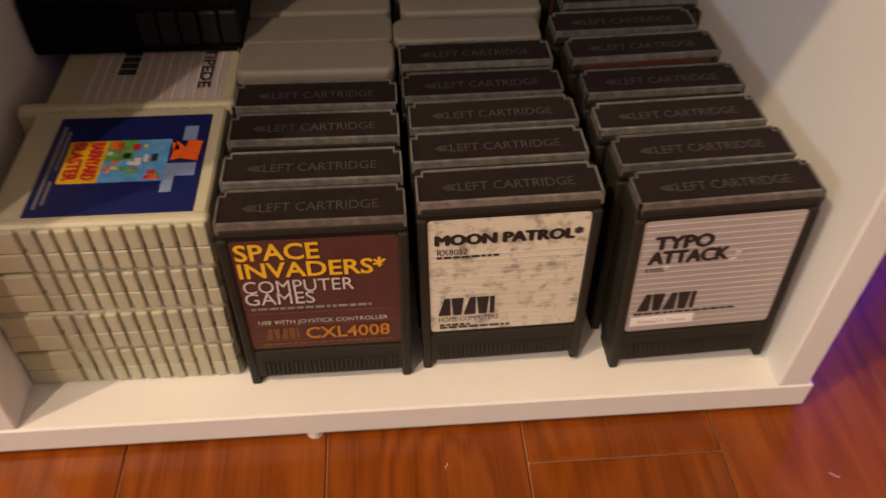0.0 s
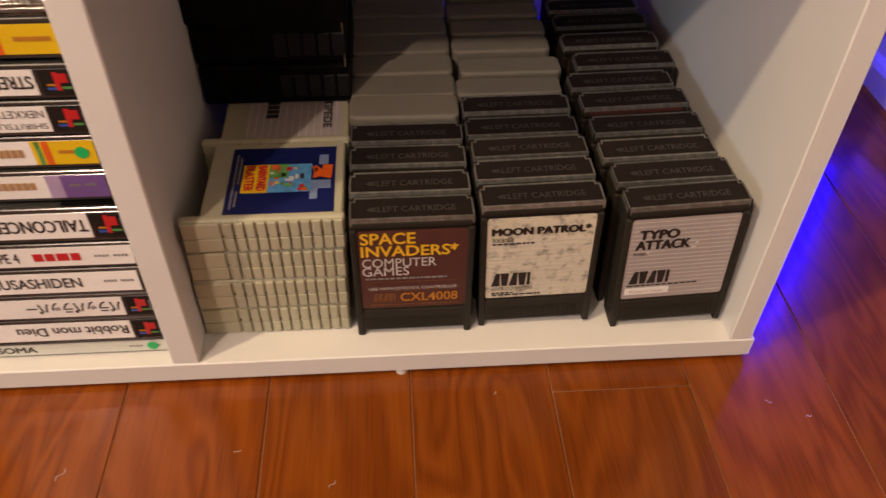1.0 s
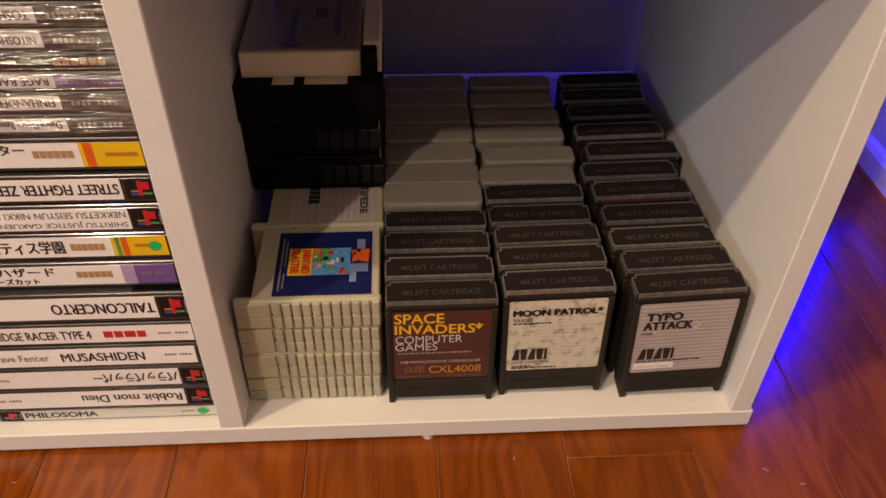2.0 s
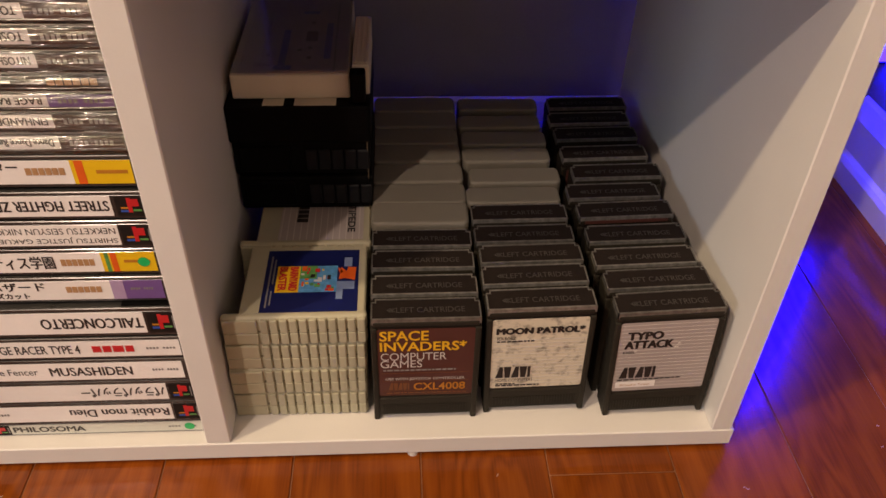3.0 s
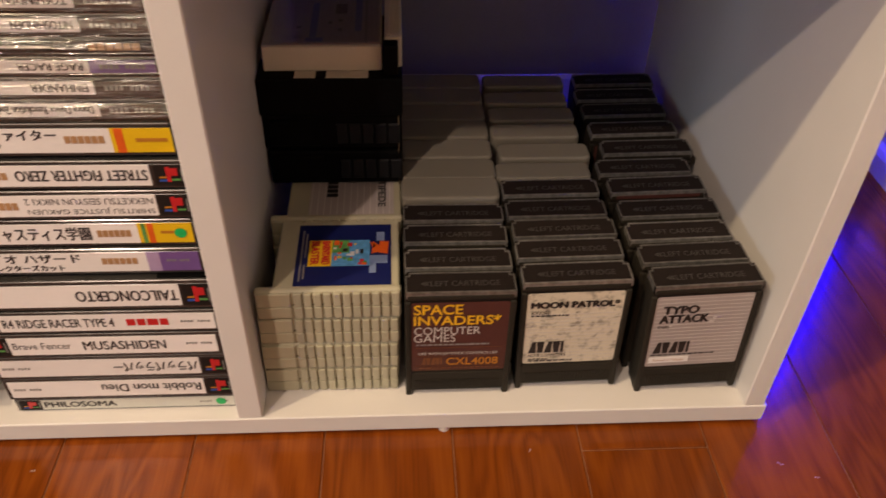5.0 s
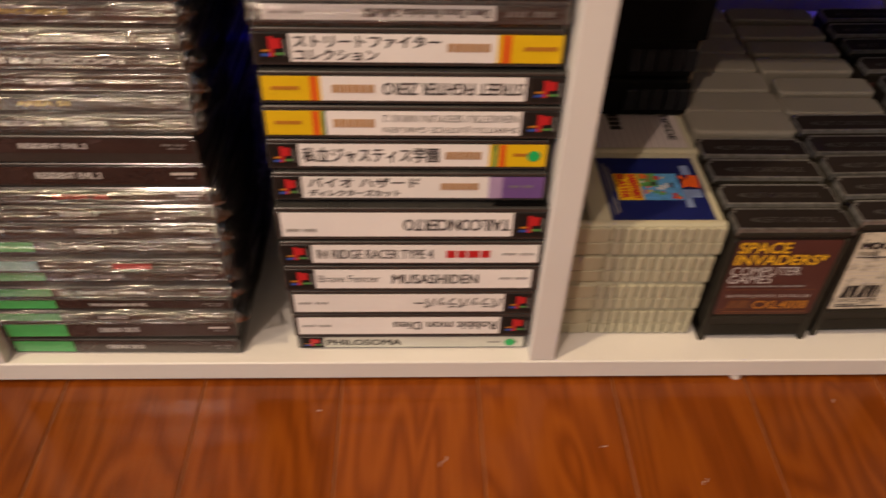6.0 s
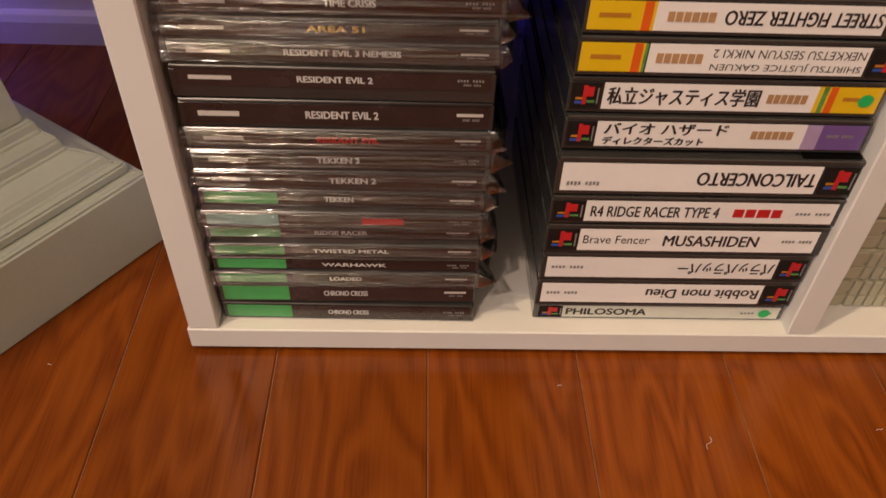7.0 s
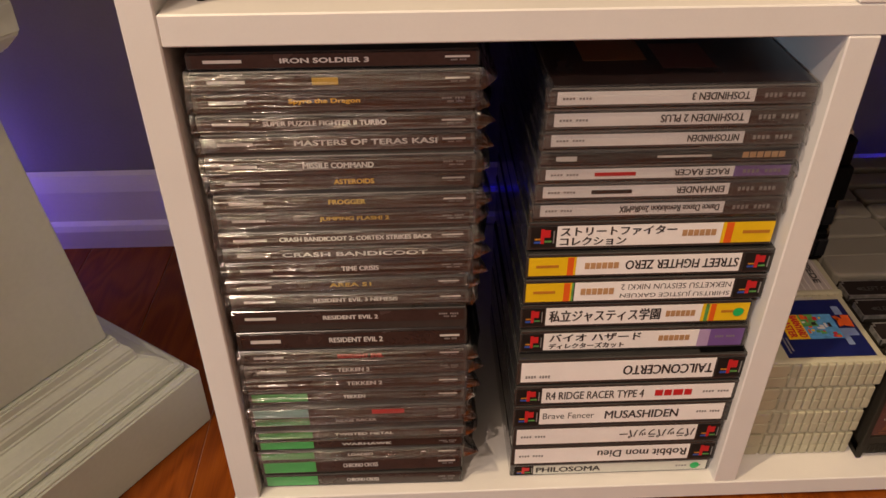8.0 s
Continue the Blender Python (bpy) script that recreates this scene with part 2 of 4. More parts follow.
def box(bm, x0, x1, y0, y1, z0, z1, bevel=0.0, segments=1):
    """A box, with rounded edges where bevel is given, added to bm."""
    made = bmesh.ops.create_cube(bm, size=1.0)["verts"]
    for v in made:
        v.co = Vector(((x0 + x1) / 2 + v.co.x * (x1 - x0), (y0 + y1) / 2 + v.co.y * (y1 - y0), (z0 + z1) / 2 + v.co.z * (z1 - z0)))
    if bevel:
        edges = {e for v in made for e in v.link_edges}
        bmesh.ops.bevel(bm, geom=list(edges), offset=bevel, segments=segments, affect="EDGES", profile=0.5)
    return bm


def boxed(*dims, bevel=0.0, segments=1):
    return box(bmesh.new(), *dims, bevel, segments)


def mesh_of(name, bm, mat):
    me = bpy.data.meshes.new(name)
    bm.normal_update()
    bm.to_mesh(me)
    bm.free()
    me.materials.append(mat)
    return me


def part(name, bm, mat, parent, label=""):
    """One mesh object under a thing or a part. bm may be a bmesh or a ready mesh."""
    me = bm if isinstance(bm, bpy.types.Mesh) else mesh_of(name, bm, mat)
    ob = new(name, me)
    ob.parent = parent
    return tagged(ob, label)


def thing(name, m, label, category, group="", kind=""):
    ob = new(name)
    ob.empty_display_size = 0.02
    ob.matrix_basis = m
    return tagged(ob, label, category, group, kind)


LETTERS = {}


def lettering(text, width, height, mat, bold=0.0, slant=0.0, heavy=0.0):
    """Letters as a thin mesh centred on the origin in the x-z plane, facing -y, filled into width x height."""
    key = (text, round(width, 5), round(height, 5), mat.name, bold, slant, heavy)
    if key in LETTERS:
        return LETTERS[key]
    cu = bpy.data.curves.new("letters", "FONT")
    cu.body, cu.size, cu.offset, cu.shear, cu.resolution_u, cu.extrude = text, 1.0, bold, slant, 3, 0.0
    tmp = bpy.data.objects.new("letters", cu)
    me = bpy.data.meshes.new_from_object(tmp)
    bpy.data.objects.remove(tmp)
    me.name = "letters"
    if len(me.vertices):
        lo = [min(v.co[i] for v in me.vertices) for i in (0, 1)]
        hi = [max(v.co[i] for v in me.vertices) for i in (0, 1)]
        for v in me.vertices:
            x = ((v.co.x - lo[0]) / (hi[0] - lo[0]) - 0.5) * width
            z = ((v.co.y - lo[1]) / (hi[1] - lo[1]) - 0.5) * height
            v.co = Vector((x, 0.0, z))
    if heavy:
        bm = bmesh.new()
        for i, (dx, dz) in enumerate(((-1, 0), (1, 0), (0, 0.6), (0, -0.6))):
            n0 = len(bm.verts)
            bm.from_mesh(me)
            bm.verts.ensure_lookup_table()
            for v in bm.verts[n0:]:
                v.co += Vector((dx * heavy, -0.000012 * i, dz * heavy))
        bm.to_mesh(me)
        bm.free()
    me.materials.clear()
    me.materials.append(mat)
    LETTERS[key] = me
    return me


def write(text, x, y, z, width, height, mat, parent, flip=False, bold=0.0, slant=0.0, heavy=0.0, name="title"):
    ob = part(name, lettering(text, width, height, mat, bold, slant, heavy), mat, parent)
    ob.matrix_basis = pose(x, y, z, 0, 180 if flip else 0, 0)
    return tagged(ob, kind="stuff" if heavy else "")


def bar(x0, x1, y, z0, z1, mat, parent, name="print", thick=0.00025):
    """A flat printed block on a front that faces -y."""
    return part(name, boxed(x0, x1, y - thick, y, z0, z1), mat, parent)


def outline(bm, pts, y):
    """A flat polygon in the x-z plane at y."""
    bm.faces.new([bm.verts.new((x, y, z)) for x, z in pts])


# ---- large structure ----
X0, X1, Y0, Y1, CEIL = -3.2, 0.512, -3.6, 0.312, 2.45
floor = tagged(new("floor", mesh_of("floor", boxed(X0 - 0.1, X1 + 0.1, Y0 - 0.1, Y1 + 0.1, -0.08, -0.0009), GAP)), "varnished red oak plank floor", "floor", kind="structure")


def wall(name, dims, mat, label):
    return tagged(new(name, mesh_of(name, boxed(*dims), mat)), label, "wall", kind="structure")


wall("wall_back", (X0, X1 + 0.1, Y1, Y1 + 0.1, -0.004, CEIL), WALL, "charcoal painted wall behind the shelf")
wall("wall_right", (X1, X1 + 0.1, Y0, Y1, -0.004, CEIL), WALL, "charcoal painted side wall")
wall("wall_left", (X0 - 0.1, X0, Y0, Y1, -0.004, CEIL), ROOM, "plain painted room wall")
wall("wall_front", (X0 - 0.1, X1 + 0.1, Y0 - 0.1, Y0, -0.004, CEIL), ROOM, "plain painted room wall")
tagged(new("ceiling", mesh_of("ceiling", boxed(X0 - 0.1, X1 + 0.1, Y0 - 0.1, Y1 + 0.1, CEIL, CEIL + 0.1), ROOM)), "plain painted ceiling", "ceiling", kind="structure")


def moulding(name, length, m):
    """A baseboard of stepped profile with a shoe strip at its foot; it runs along x and faces -y."""
    prof = [(0, 0), (-0.015, 0), (-0.015, 0.018), (-0.013, 0.023), (-0.009, 0.026), (-0.009, 0.056), (-0.007, 0.062), (-0.004, 0.070), (0, 0.073)]
    bm = bmesh.new()
    ends = [[bm.verts.new((x, y, z)) for y, z in prof] for x in (0, length)]
    for i in range(len(prof)):
        j = (i + 1) % len(prof)
        bm.faces.new((ends[0][i], ends[0][j], ends[1][j], ends[1][i]))
    bm.faces.new(ends[0])
    bm.faces.new(ends[1][::-1])
    bmesh.ops.recalc_face_normals(bm, faces=bm.faces)
    ob = new(name, mesh_of(name, bm, TRIM))
    ob.matrix_basis = m
    return tagged(ob, "white painted baseboard with stepped profile", "baseboard", kind="structure")


moulding("baseboard", X1 - X0 - 0.016, pose(X0, Y1 - 0.001, 0.0))
moulding("baseboard", 3.5, pose(X1 - 0.001, Y1 - 0.002, 0.0, 0, 0, -90))

# ---- shelf unit ----
T, BZ, BAY = 0.0145, 0.0165, 0.2825
XL, XD0, XD1, XR = -0.2950, -0.0140, 0.0, 0.2845
DEPTH = 0.294
LV = [0.003, 0.3025, 0.5990]
shelf = thing("cube_shelf", pose(0, 0, 0), "white laminate cube shelf standing on the wood floor", "shelf")
part("side_panel", boxed(XL - T, XL, 0, DEPTH, BZ, LV[2], bevel=0.0007), WHITE, shelf)
part("side_panel", boxed(XR, XR + 0.0125, 0, DEPTH, BZ, LV[2], bevel=0.0007), WHITE, shelf)
part("bottom_board", boxed(XL - T - 0.001, XR + T, -0.0004, DEPTH, LV[0], BZ, bevel=0.0007), WHITE, shelf)
for z in LV[1:]:
    part("shelf_board" if z < 0.5 else "top_board", boxed(XL if z < 0.5 else XL - T - 0.001, XR if z < 0.5 else XR + T, 0.0005, DEPTH, z, z + 0.0135, bevel=0.0007), WHITE, shelf)
part("divider", boxed(XD0, XD1, 0.0002, DEPTH, BZ, LV[1], bevel=0.0007), WHITE, shelf)
part("divider", boxed(XD0, XD1, 0.0002, DEPTH, LV[1] + 0.0135, LV[2], bevel=0.0007), WHITE, shelf)
for x, y in ((0.1055, 0.0026), (-0.20, 0.03), (-0.29, 0.27), (0.28, 0.27), (-0.007, 0.15)):
    bm = bmesh.new()
    bmesh.ops.create_cone(bm, cap_ends=True, segments=14, radius1=0.0034, radius2=0.0028, depth=0.0034, matrix=Matrix.Translation((x, y, 0.0017)))
    part("foot", bm, STRIPE, shelf, "small pale plastic foot")

# blue light strip along the back of the shelf, and a light bar on the wall in the room corner
strip = thing("led_strip", pose(0, 0, 0), "blue glowing light strip behind the shelf", "light strip")
part("strip", boxed(-0.29, 0.28, DEPTH, DEPTH + 0.002, 0.052, 0.057), LED, strip)
# violet glow block kept out of sight, added to tint the left baseboard
floor_glow = thing("added_violet_glow", pose(-0.620, 0.276, 0.0), "added violet glowing block, unseen behind the pedestal", "lamp")
part("base", boxed(-0.012, 0.012, -0.018, 0.018, 0.0, 0.012, bevel=0.001), BLACK, floor_glow)
part("glow_block", boxed(-0.005, 0.005, -0.014, 0.014, 0.012, 0.112, bevel=0.002, segments=2), VIOLETFILL, floor_glow)
barlamp = thing("corner_lamp", pose(0.5035, Y1, 0.105), "slim blue light bar fixed on the wall in the room corner", "lamp")
part("housing", boxed(-0.0075, 0.0075, -0.0085, -0.0004, 0, 0.240, bevel=0.001), BLACK, barlamp)
part("light_bar", boxed(-0.0065, 0.0065, -0.0130, -0.0086, 0.004, 0.236, bevel=0.002, segments=2), LEDBAR, barlamp)


# ---- cartridges of dark plastic ----
CW, CD, CH = 0.0608, 0.0178, 0.0855


def dark_shell():
    w = CW / 2
    return mesh_of("shell", boxed(-w, w, 0.0012, CD, 0.003, CH - 0.003, bevel=0.0016, segments=2), DARK)


RAIL = mesh_of("rail", boxed(-0.00175, 0.00175, 0, 0.004, 0.0, CH - 0.007, bevel=0.0009, segments=2), DARK)
BROW = mesh_of("brow", boxed(-CW / 2 + 0.001, CW / 2 - 0.001, 0, 0.005, CH - 0.0058, CH - 0.0015, bevel=0.0014, segments=3), DARK)
CHIN = mesh_of("chin", boxed(-CW / 2 + 0.0025, CW / 2 - 0.0025, 0.0006, 0.004, 0.004, 0.0195, bevel=0.0009, segments=2), DARK)
LEG = mesh_of("foot", boxed(-0.0016, 0.0016, 0.002, CD - 0.002, 0.0, 0.012, bevel=0.0006), DARK)


def dark_grip():
    bm = bmesh.new()
    for i in range(30):
        x = -CW / 2 + 0.006 + i * (CW - 0.012) / 29
        box(bm, x - 0.00045, x + 0.00045, 0.0001, 0.001, 0.005, 0.0135)
    return mesh_of("grip", bm, DARK)


def dark_rim():
    """Raised silver border with notched ends on the top of a cartridge."""
    bm = bmesh.new()
    w, z = CW / 2 - 0.0005, CH
    for a in ((-w, w, 0.0004, 0.0015), (-w + 0.0022, w - 0.0022, CD - 0.0017, CD - 0.0010), (-w, -w + 0.0007, 0.0004, CD - 0.0036), (w - 0.0007, w, 0.0004, CD - 0.0036),
              (-w + 0.0006, -w + 0.0028, CD - 0.0041, CD - 0.0034), (w - 0.0028, w - 0.0006, CD - 0.0041, CD - 0.0034), (-w + 0.0021, -w + 0.0028, CD - 0.0036, CD - 0.0010), (w - 0.0028, w - 0.0021, CD - 0.0036, CD - 0.0010)):
        box(bm, a[0], a[1], a[2], a[3], z - 0.004, z + 0.0004)
    return mesh_of("rim", bm, SILVER)


SHELL, GRIP, RIM = dark_shell(), dark_grip(), dark_rim()
TOPPLATE = mesh_of("top_plate", boxed(-CW / 2 + 0.0008, CW / 2 - 0.0008, 0.0008, CD - 0.0014, CH - 0.006, CH - 0.0001), PLATE)
ARROW = bmesh.new()
for dx in (0, 0.0013, 0.0026):
    ARROW.faces.new([ARROW.verts.new(v) for v in ((dx - 0.0022, 0, 0), (dx, 0, 0.0016), (dx + 0.0007, 0, 0.0016), (dx - 0.0012, 0, 0), (dx + 0.0007, 0, -0.0016), (dx, 0, -0.0016))])
ARROW = mesh_of("arrow", ARROW, FADED)


def dark_cart(m, label, group="dark cartridges in the right bay"):
    c = thing("game_cartridge", m, label, "cartridge", group)
    sh = part("shell", SHELL, DARK, c)
    tagged(part("grip", GRIP, DARK, sh), kind="stuff")
    part("brow", BROW, DARK, sh)
    part("chin", CHIN, DARK, sh)
    for sx in (-1, 1):
        part("rail", RAIL, DARK, sh).matrix_basis = pose(sx * (CW / 2 - 0.00175), 0, 0)
        part("foot", LEG, DARK, sh).matrix_basis = pose(sx * (CW / 2 - 0.0016), 0, 0)
    tp = part("top_plate", TOPPLATE, PLATE, c, "black top plate")
    part("rim", RIM, SILVER, tp, "worn silver rim")
    t = part("lettering", lettering("LEFT CARTRIDGE", 0.0375, 0.0041, FADED), FADED, tp)
    t.matrix_basis = pose(0.0025, 0.0078, CH + 0.0002, -90, 0, 0)
    a = part("arrow_mark", ARROW, FADED, tp)
    a.matrix_basis = pose(-0.0195, 0.0078, CH + 0.0002, -90, 0, 0)
    return c


LX0, LX1, LZ0, LZ1 = -0.0262, 0.0262, 0.0205, 0.0735


def label_card(mat, parent):
    bm = bmesh.new()
    r = 0.0016
    pts = []
    for cx, cz, a0 in ((LX1 - r, LZ0 + r, -90), (LX1 - r, LZ1 - r, 0), (LX0 + r, LZ1 - r, 90), (LX0 + r, LZ0 + r, 180)):
        for k in range(4):
            a = radians(a0 + 30 * k)
            pts.append((cx + r * math.cos(a), cz + r * math.sin(a)))
    outline(bm, pts, 0.0008)
    ob = part("label", bm, mat, parent)
    ob.matrix_basis = pose(0, 0, LZ0 + 0.0012) @ Matrix.Diagonal((1.03, 1, 1.062, 1)) @ pose(0, 0, -LZ0)
    return ob


def ruled(parent, z0, z1, count, mat, x0=LX0 + 0.0005, x1=LX1 - 0.0005):
    for i in range(count):
        z = z0 + (z1 - z0) * i / (count - 1)
        bar(x0, x1, 0.0007, z - 0.00016, z + 0.00016, mat, parent, "stripe", 0.0001)


def maker_mark(parent, x, z, w, h, mat):
    """The maker's mark, as five plain blocks of dark ink."""
    bm = bmesh.new()
    s = w / 5
    for i, lean in enumerate((1, 0, 1, 0, 2)):
        a, b = x + i * s, x + (i + 0.86) * s
        if lean == 1:
            outline(bm, [(a - 0.1 * s, z), (b, z), (b, z + h), (b - 0.45 * s, z + h)], 0.0005)
        elif lean == 2:
            outline(bm, [(a, z), (a + 0.35 * s, z), (a + 0.35 * s, z + h), (a, z + h)], 0.0005)
        else:
            outline(bm, [(a + 0.12 * s, z), (b - 0.12 * s, z), (b + 0.05 * s, z + h), (a - 0.05 * s, z + h)], 0.0005)
    return part("maker_mark", bm, mat, parent)


def small_print(parent, x0, x1, z, h, mat, seed):
    """Writing too small to read, as a row of short bars."""
    rnd = random.Random(seed)
    bm = bmesh.new()
    x = x0
    while x < x1:
        w = min(rnd.uniform(0.0012, 0.0034), x1 - x)
        box(bm, x, x + w, 0.0004, 0.0006, z, z + h)
        x += w + 0.0007
    return part("small_print", bm, mat, parent)


C1Y = [0.0143, 0.0340, 0.0562, 0.0763]
C2Y = [0.0172, 0.0375, 0.0565, 0.0755, 0.0972]
C3Y = [0.0125, 0.0322, 0.0520, 0.0740, 0.0983, 0.1190, 0.1420, 0.1660, 0.1915, 0.2135, 0.2370]
C1X = [0.1133, 0.1130, 0.1128, 0.1128]
C2X = [0.1789, 0.1780, 0.1780, 0.1760, 0.1754]
C3X = [0.2512, 0.2482, 0.2455, 0.2452, 0.2442, 0.2403, 0.2481, 0.2443, 0.2435, 0.2422, 0.2452]
LEAN = [[0, 0, 0, 0], [-1.6, -1.5, -1.2, -1.0, -0.8], [-3.0, -2.0, -2.0, -1.8, -1.8, -1.2, -1.4, -1.2, -1.0, -0.8, -0.8]]
front_label = ["dark olive plastic cartridge with a maroon front label", "dark olive plastic cartridge with a stained cream label", "dark olive plastic cartridge with a striped silver label"]
plain_label = "dark olive plastic cartridge with silver-rimmed black top"
rows = []
for col, (xs, ys) in enumerate(((C1X, C1Y), (C2X, C2Y), (C3X, C3Y))):
    for i, (x, y) in enumerate(zip(xs, ys)):
        lean = LEAN[col][i]
        lift = (CW / 2) * abs(math.sin(radians(lean)))
        rows.append(dark_cart(pose(x, y, BZ + lift, 0, lean, random.uniform(-0.5, 0.5)) @ Matrix.Diagonal((1, 1, 0.97 if col == 0 else 1, 1)), front_label[col] if i == 0 else plain_label))
space, moon, typo = rows[0], rows[4], rows[9]



def across(lab, text, x0, x1, z0, z1, mat, **kw):
    """Writing on a label, placed by fractions of its width and of its height from the top."""
    w, h = LX1 - LX0, LZ1 - LZ0
    return write(text, LX0 + (x0 + x1) / 2 * w, 0.0005, LZ1 - (z0 + z1) / 2 * h, (x1 - x0) * w, (z1 - z0) * h, mat, lab, **kw)


lab = label_card(MAROON, space)
across(lab, "SPACE", 0.025, 0.525, 0.025, 0.165, YELINK, bold=0.02)
across(lab, "INVADERS*", 0.025, 0.92, 0.175, 0.315, YELINK, bold=0.02)
across(lab, "COMPUTER", 0.03, 0.715, 0.34, 0.45, LIGHTINK)
across(lab, "GAMES", 0.025, 0.46, 0.45, 0.56, LIGHTINK)
small_print(lab, -0.0235, 0.0165, 0.0412, 0.0010, SOFTINK, 1)
across(lab, "USE WITH JOYSTICK CONTROLLER", 0.075, 0.915, 0.715, 0.765, LIGHTINK)
maker_mark(lab, -0.0205, 0.0255, 0.0130, 0.0058, DULLINK)
across(lab, "CXL4008", 0.37, 0.925, 0.80, 0.915, AMBERINK, bold=0.015)
small_print(lab, -0.0220, 0.0230, 0.0224, 0.0008, DULLINK, 2)
for z in (0.0210, 0.0244, 0.0325, 0.0390):
    bar(LX0 + 0.002, LX1 - 0.002, 0.0007, z, z + 0.00022, DULLINK, lab, "stripe", 0.0001)

lab = label_card(STAINED, moon)
ruled(lab, 0.0235, 0.0580, 14, STRIPE)
across(lab, "MOON PATROL*", 0.05, 0.955, 0.115, 0.20, INK, heavy=0.00048)
across(lab, "RX8052", 0.055, 0.245, 0.235, 0.285, INK)
small_print(lab, -0.0235, -0.0030, 0.0570, 0.0008, INK, 3)
maker_mark(lab, -0.0230, 0.0290, 0.0222, 0.0088, INK)
across(lab, "HOME COMPUTERS", 0.055, 0.46, 0.855, 0.90, INK)
small_print(lab, -0.0230, -0.0120, 0.0236, 0.0008, INK, 4)
small_print(lab, -0.0230, 0.0020, 0.0222, 0.0008, INK, 5)

lab = label_card(SILVERLAB, typo)
ruled(lab, 0.0235, 0.0715, 19, STRIPE)
across(lab, "TYPO", 0.09, 0.45, 0.13, 0.235, INK, heavy=0.00048)
across(lab, "ATTACK", 0.07, 0.57, 0.255, 0.36, INK, heavy=0.00048)
across(lab, "RX8057", 0.06, 0.20, 0.395, 0.435, INK)
maker_mark(lab, -0.0228, 0.0312, 0.0226, 0.0086, INK)
small_print(lab, -0.0240, 0.0120, 0.0293, 0.0008, INK, 6)
bar(-0.0246, -0.0020, 0.0006, 0.0236, 0.0280, PAPER, lab, "sticker")
write("Printed in Taiwan", -0.0135, 0.0002, 0.0258, 0.0170, 0.0018, TAN, lab)
for x, z, w in ((0.0065, 0.0560, 0.0016), (0.0048, 0.0530, 0.0024), (-0.0170, 0.0515, 0.0014)):
    bar(x, x + w, 0.0006, z, z + 0.0016, STRIPE, lab, "scuff")

# fronts that show above their neighbours: an orange printed title and a red label edge
bar(LX0, LX1, 0.0008, LZ0, 0.0765, MAROON, rows[9 + 7], "label")
write("DIG DUG", 0.0, 0.0004, 0.0745, 0.0300, 0.0042, AMBERINK, rows[9 + 7])
bar(LX0, LX1, 0.0, LZ0, 0.0765, MAROON, rows[9 + 4], "label")
bar(LX0, LX1, 0.0, 0.0815, 0.0838, MAROON, rows[9 + 4], "label")

# ---- tall cartridges of warm grey plastic ----


def grey_shell():
    bm = bmesh.new()
    w = CW / 2
    box(bm, -w, w, 0, 0.0195, 0, CH + 0.0005, 0.0)
    bmesh.ops.bevel(bm, geom=[e for e in bm.edges if abs(e.verts[0].co.z - e.verts[1].co.z) > 0.01], offset=0.0042, segments=4, affect="EDGES", profile=0.5)
    bmesh.ops.bevel(bm, geom=[e for e in bm.edges if min(v.co.z for v in e.verts) > CH - 0.001], offset=0.0019, segments=3, affect="EDGES", profile=0.5)
    return mesh_of("shell", bm, GREY)


GSHELL = grey_shell()
GRIDGE = mesh_of("rib", boxed(-CW / 2 + 0.005, CW / 2 - 0.005, -0.0008, 0.0005, 0.060, 0.062), GREY)
for xs, ys, thick in (([0.1122, 0.1122, 0.1120, 0.1120, 0.1116, 0.1116, 0.1120], [0.0955, 0.1165, 0.1402, 0.1647, 0.1870, 0.2105, 0.2330], 1.16),
               ([0.1730, 0.1768, 0.1740, 0.1745, 0.1735, 0.1750], [0.1158, 0.1385, 0.1640, 0.1860, 0.2090, 0.2350], 0.93)):
    for x, y in zip(xs, ys):
        g = thing("game_cartridge", pose(x, y, BZ, 0, 0, random.uniform(-0.7, 0.7)), "plain warm grey plastic cartridge with rounded top corners", "cartridge", "grey cartridges in the right bay")
        part("shell", GSHELL, GREY, g).matrix_basis = Matrix.Diagonal((1, thick, 1, 1))
        part("rib", GRIDGE, GREY, g)

# ---- flat beige cartridges with a ribbed end ----
FW, FD, FH = 0.0788, 0.0625, 0.0202


def beige_body(half):
    bm = bmesh.new()
    if half:
        box(bm, 0, FW, 0.001, 0.0060, 0, FH * 0.455, 0.0014, 2)
        box(bm, 0.0095, FW - 0.001, 0.005, FD, 0, FH * 0.44, 0.0008, 1)
    else:
        box(bm, 0, FW, 0.001, 0.0060, FH * 0.465, FH, 0.0020, 3)
        box(bm, 0.0095, FW - 0.001, 0.005, FD, FH * 0.47, FH - 0.0008, 0.0008, 1)
    return mesh_of("upper_half" if not half else "lower_half", bm, BEIGE)


BLOW, BUP = beige_body(True), beige_body(False)
# darker filler between the halves; its colour stands in for shade in the gap
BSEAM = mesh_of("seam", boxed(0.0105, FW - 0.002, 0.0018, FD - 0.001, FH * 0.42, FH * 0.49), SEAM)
BRIB = mesh_of("rib", boxed(-0.0021, 0.0021, -0.0006, 0.0050, FH * 0.465, FH - 0.0013, bevel=0.0007, segments=2), BEIGE)
BRIBL = mesh_of("rib", boxed(-0.0021, 0.0021, -0.0006, 0.0050, 0.0012, FH * 0.453, bevel=0.0005, segments=2), BEIGE)
BBLOCK = mesh_of("end_block", boxed(0.0008, 0.0195, -0.0004, 0.004, FH * 0.466, FH - 0.0012, bevel=0.0008, segments=2), BEIGE)
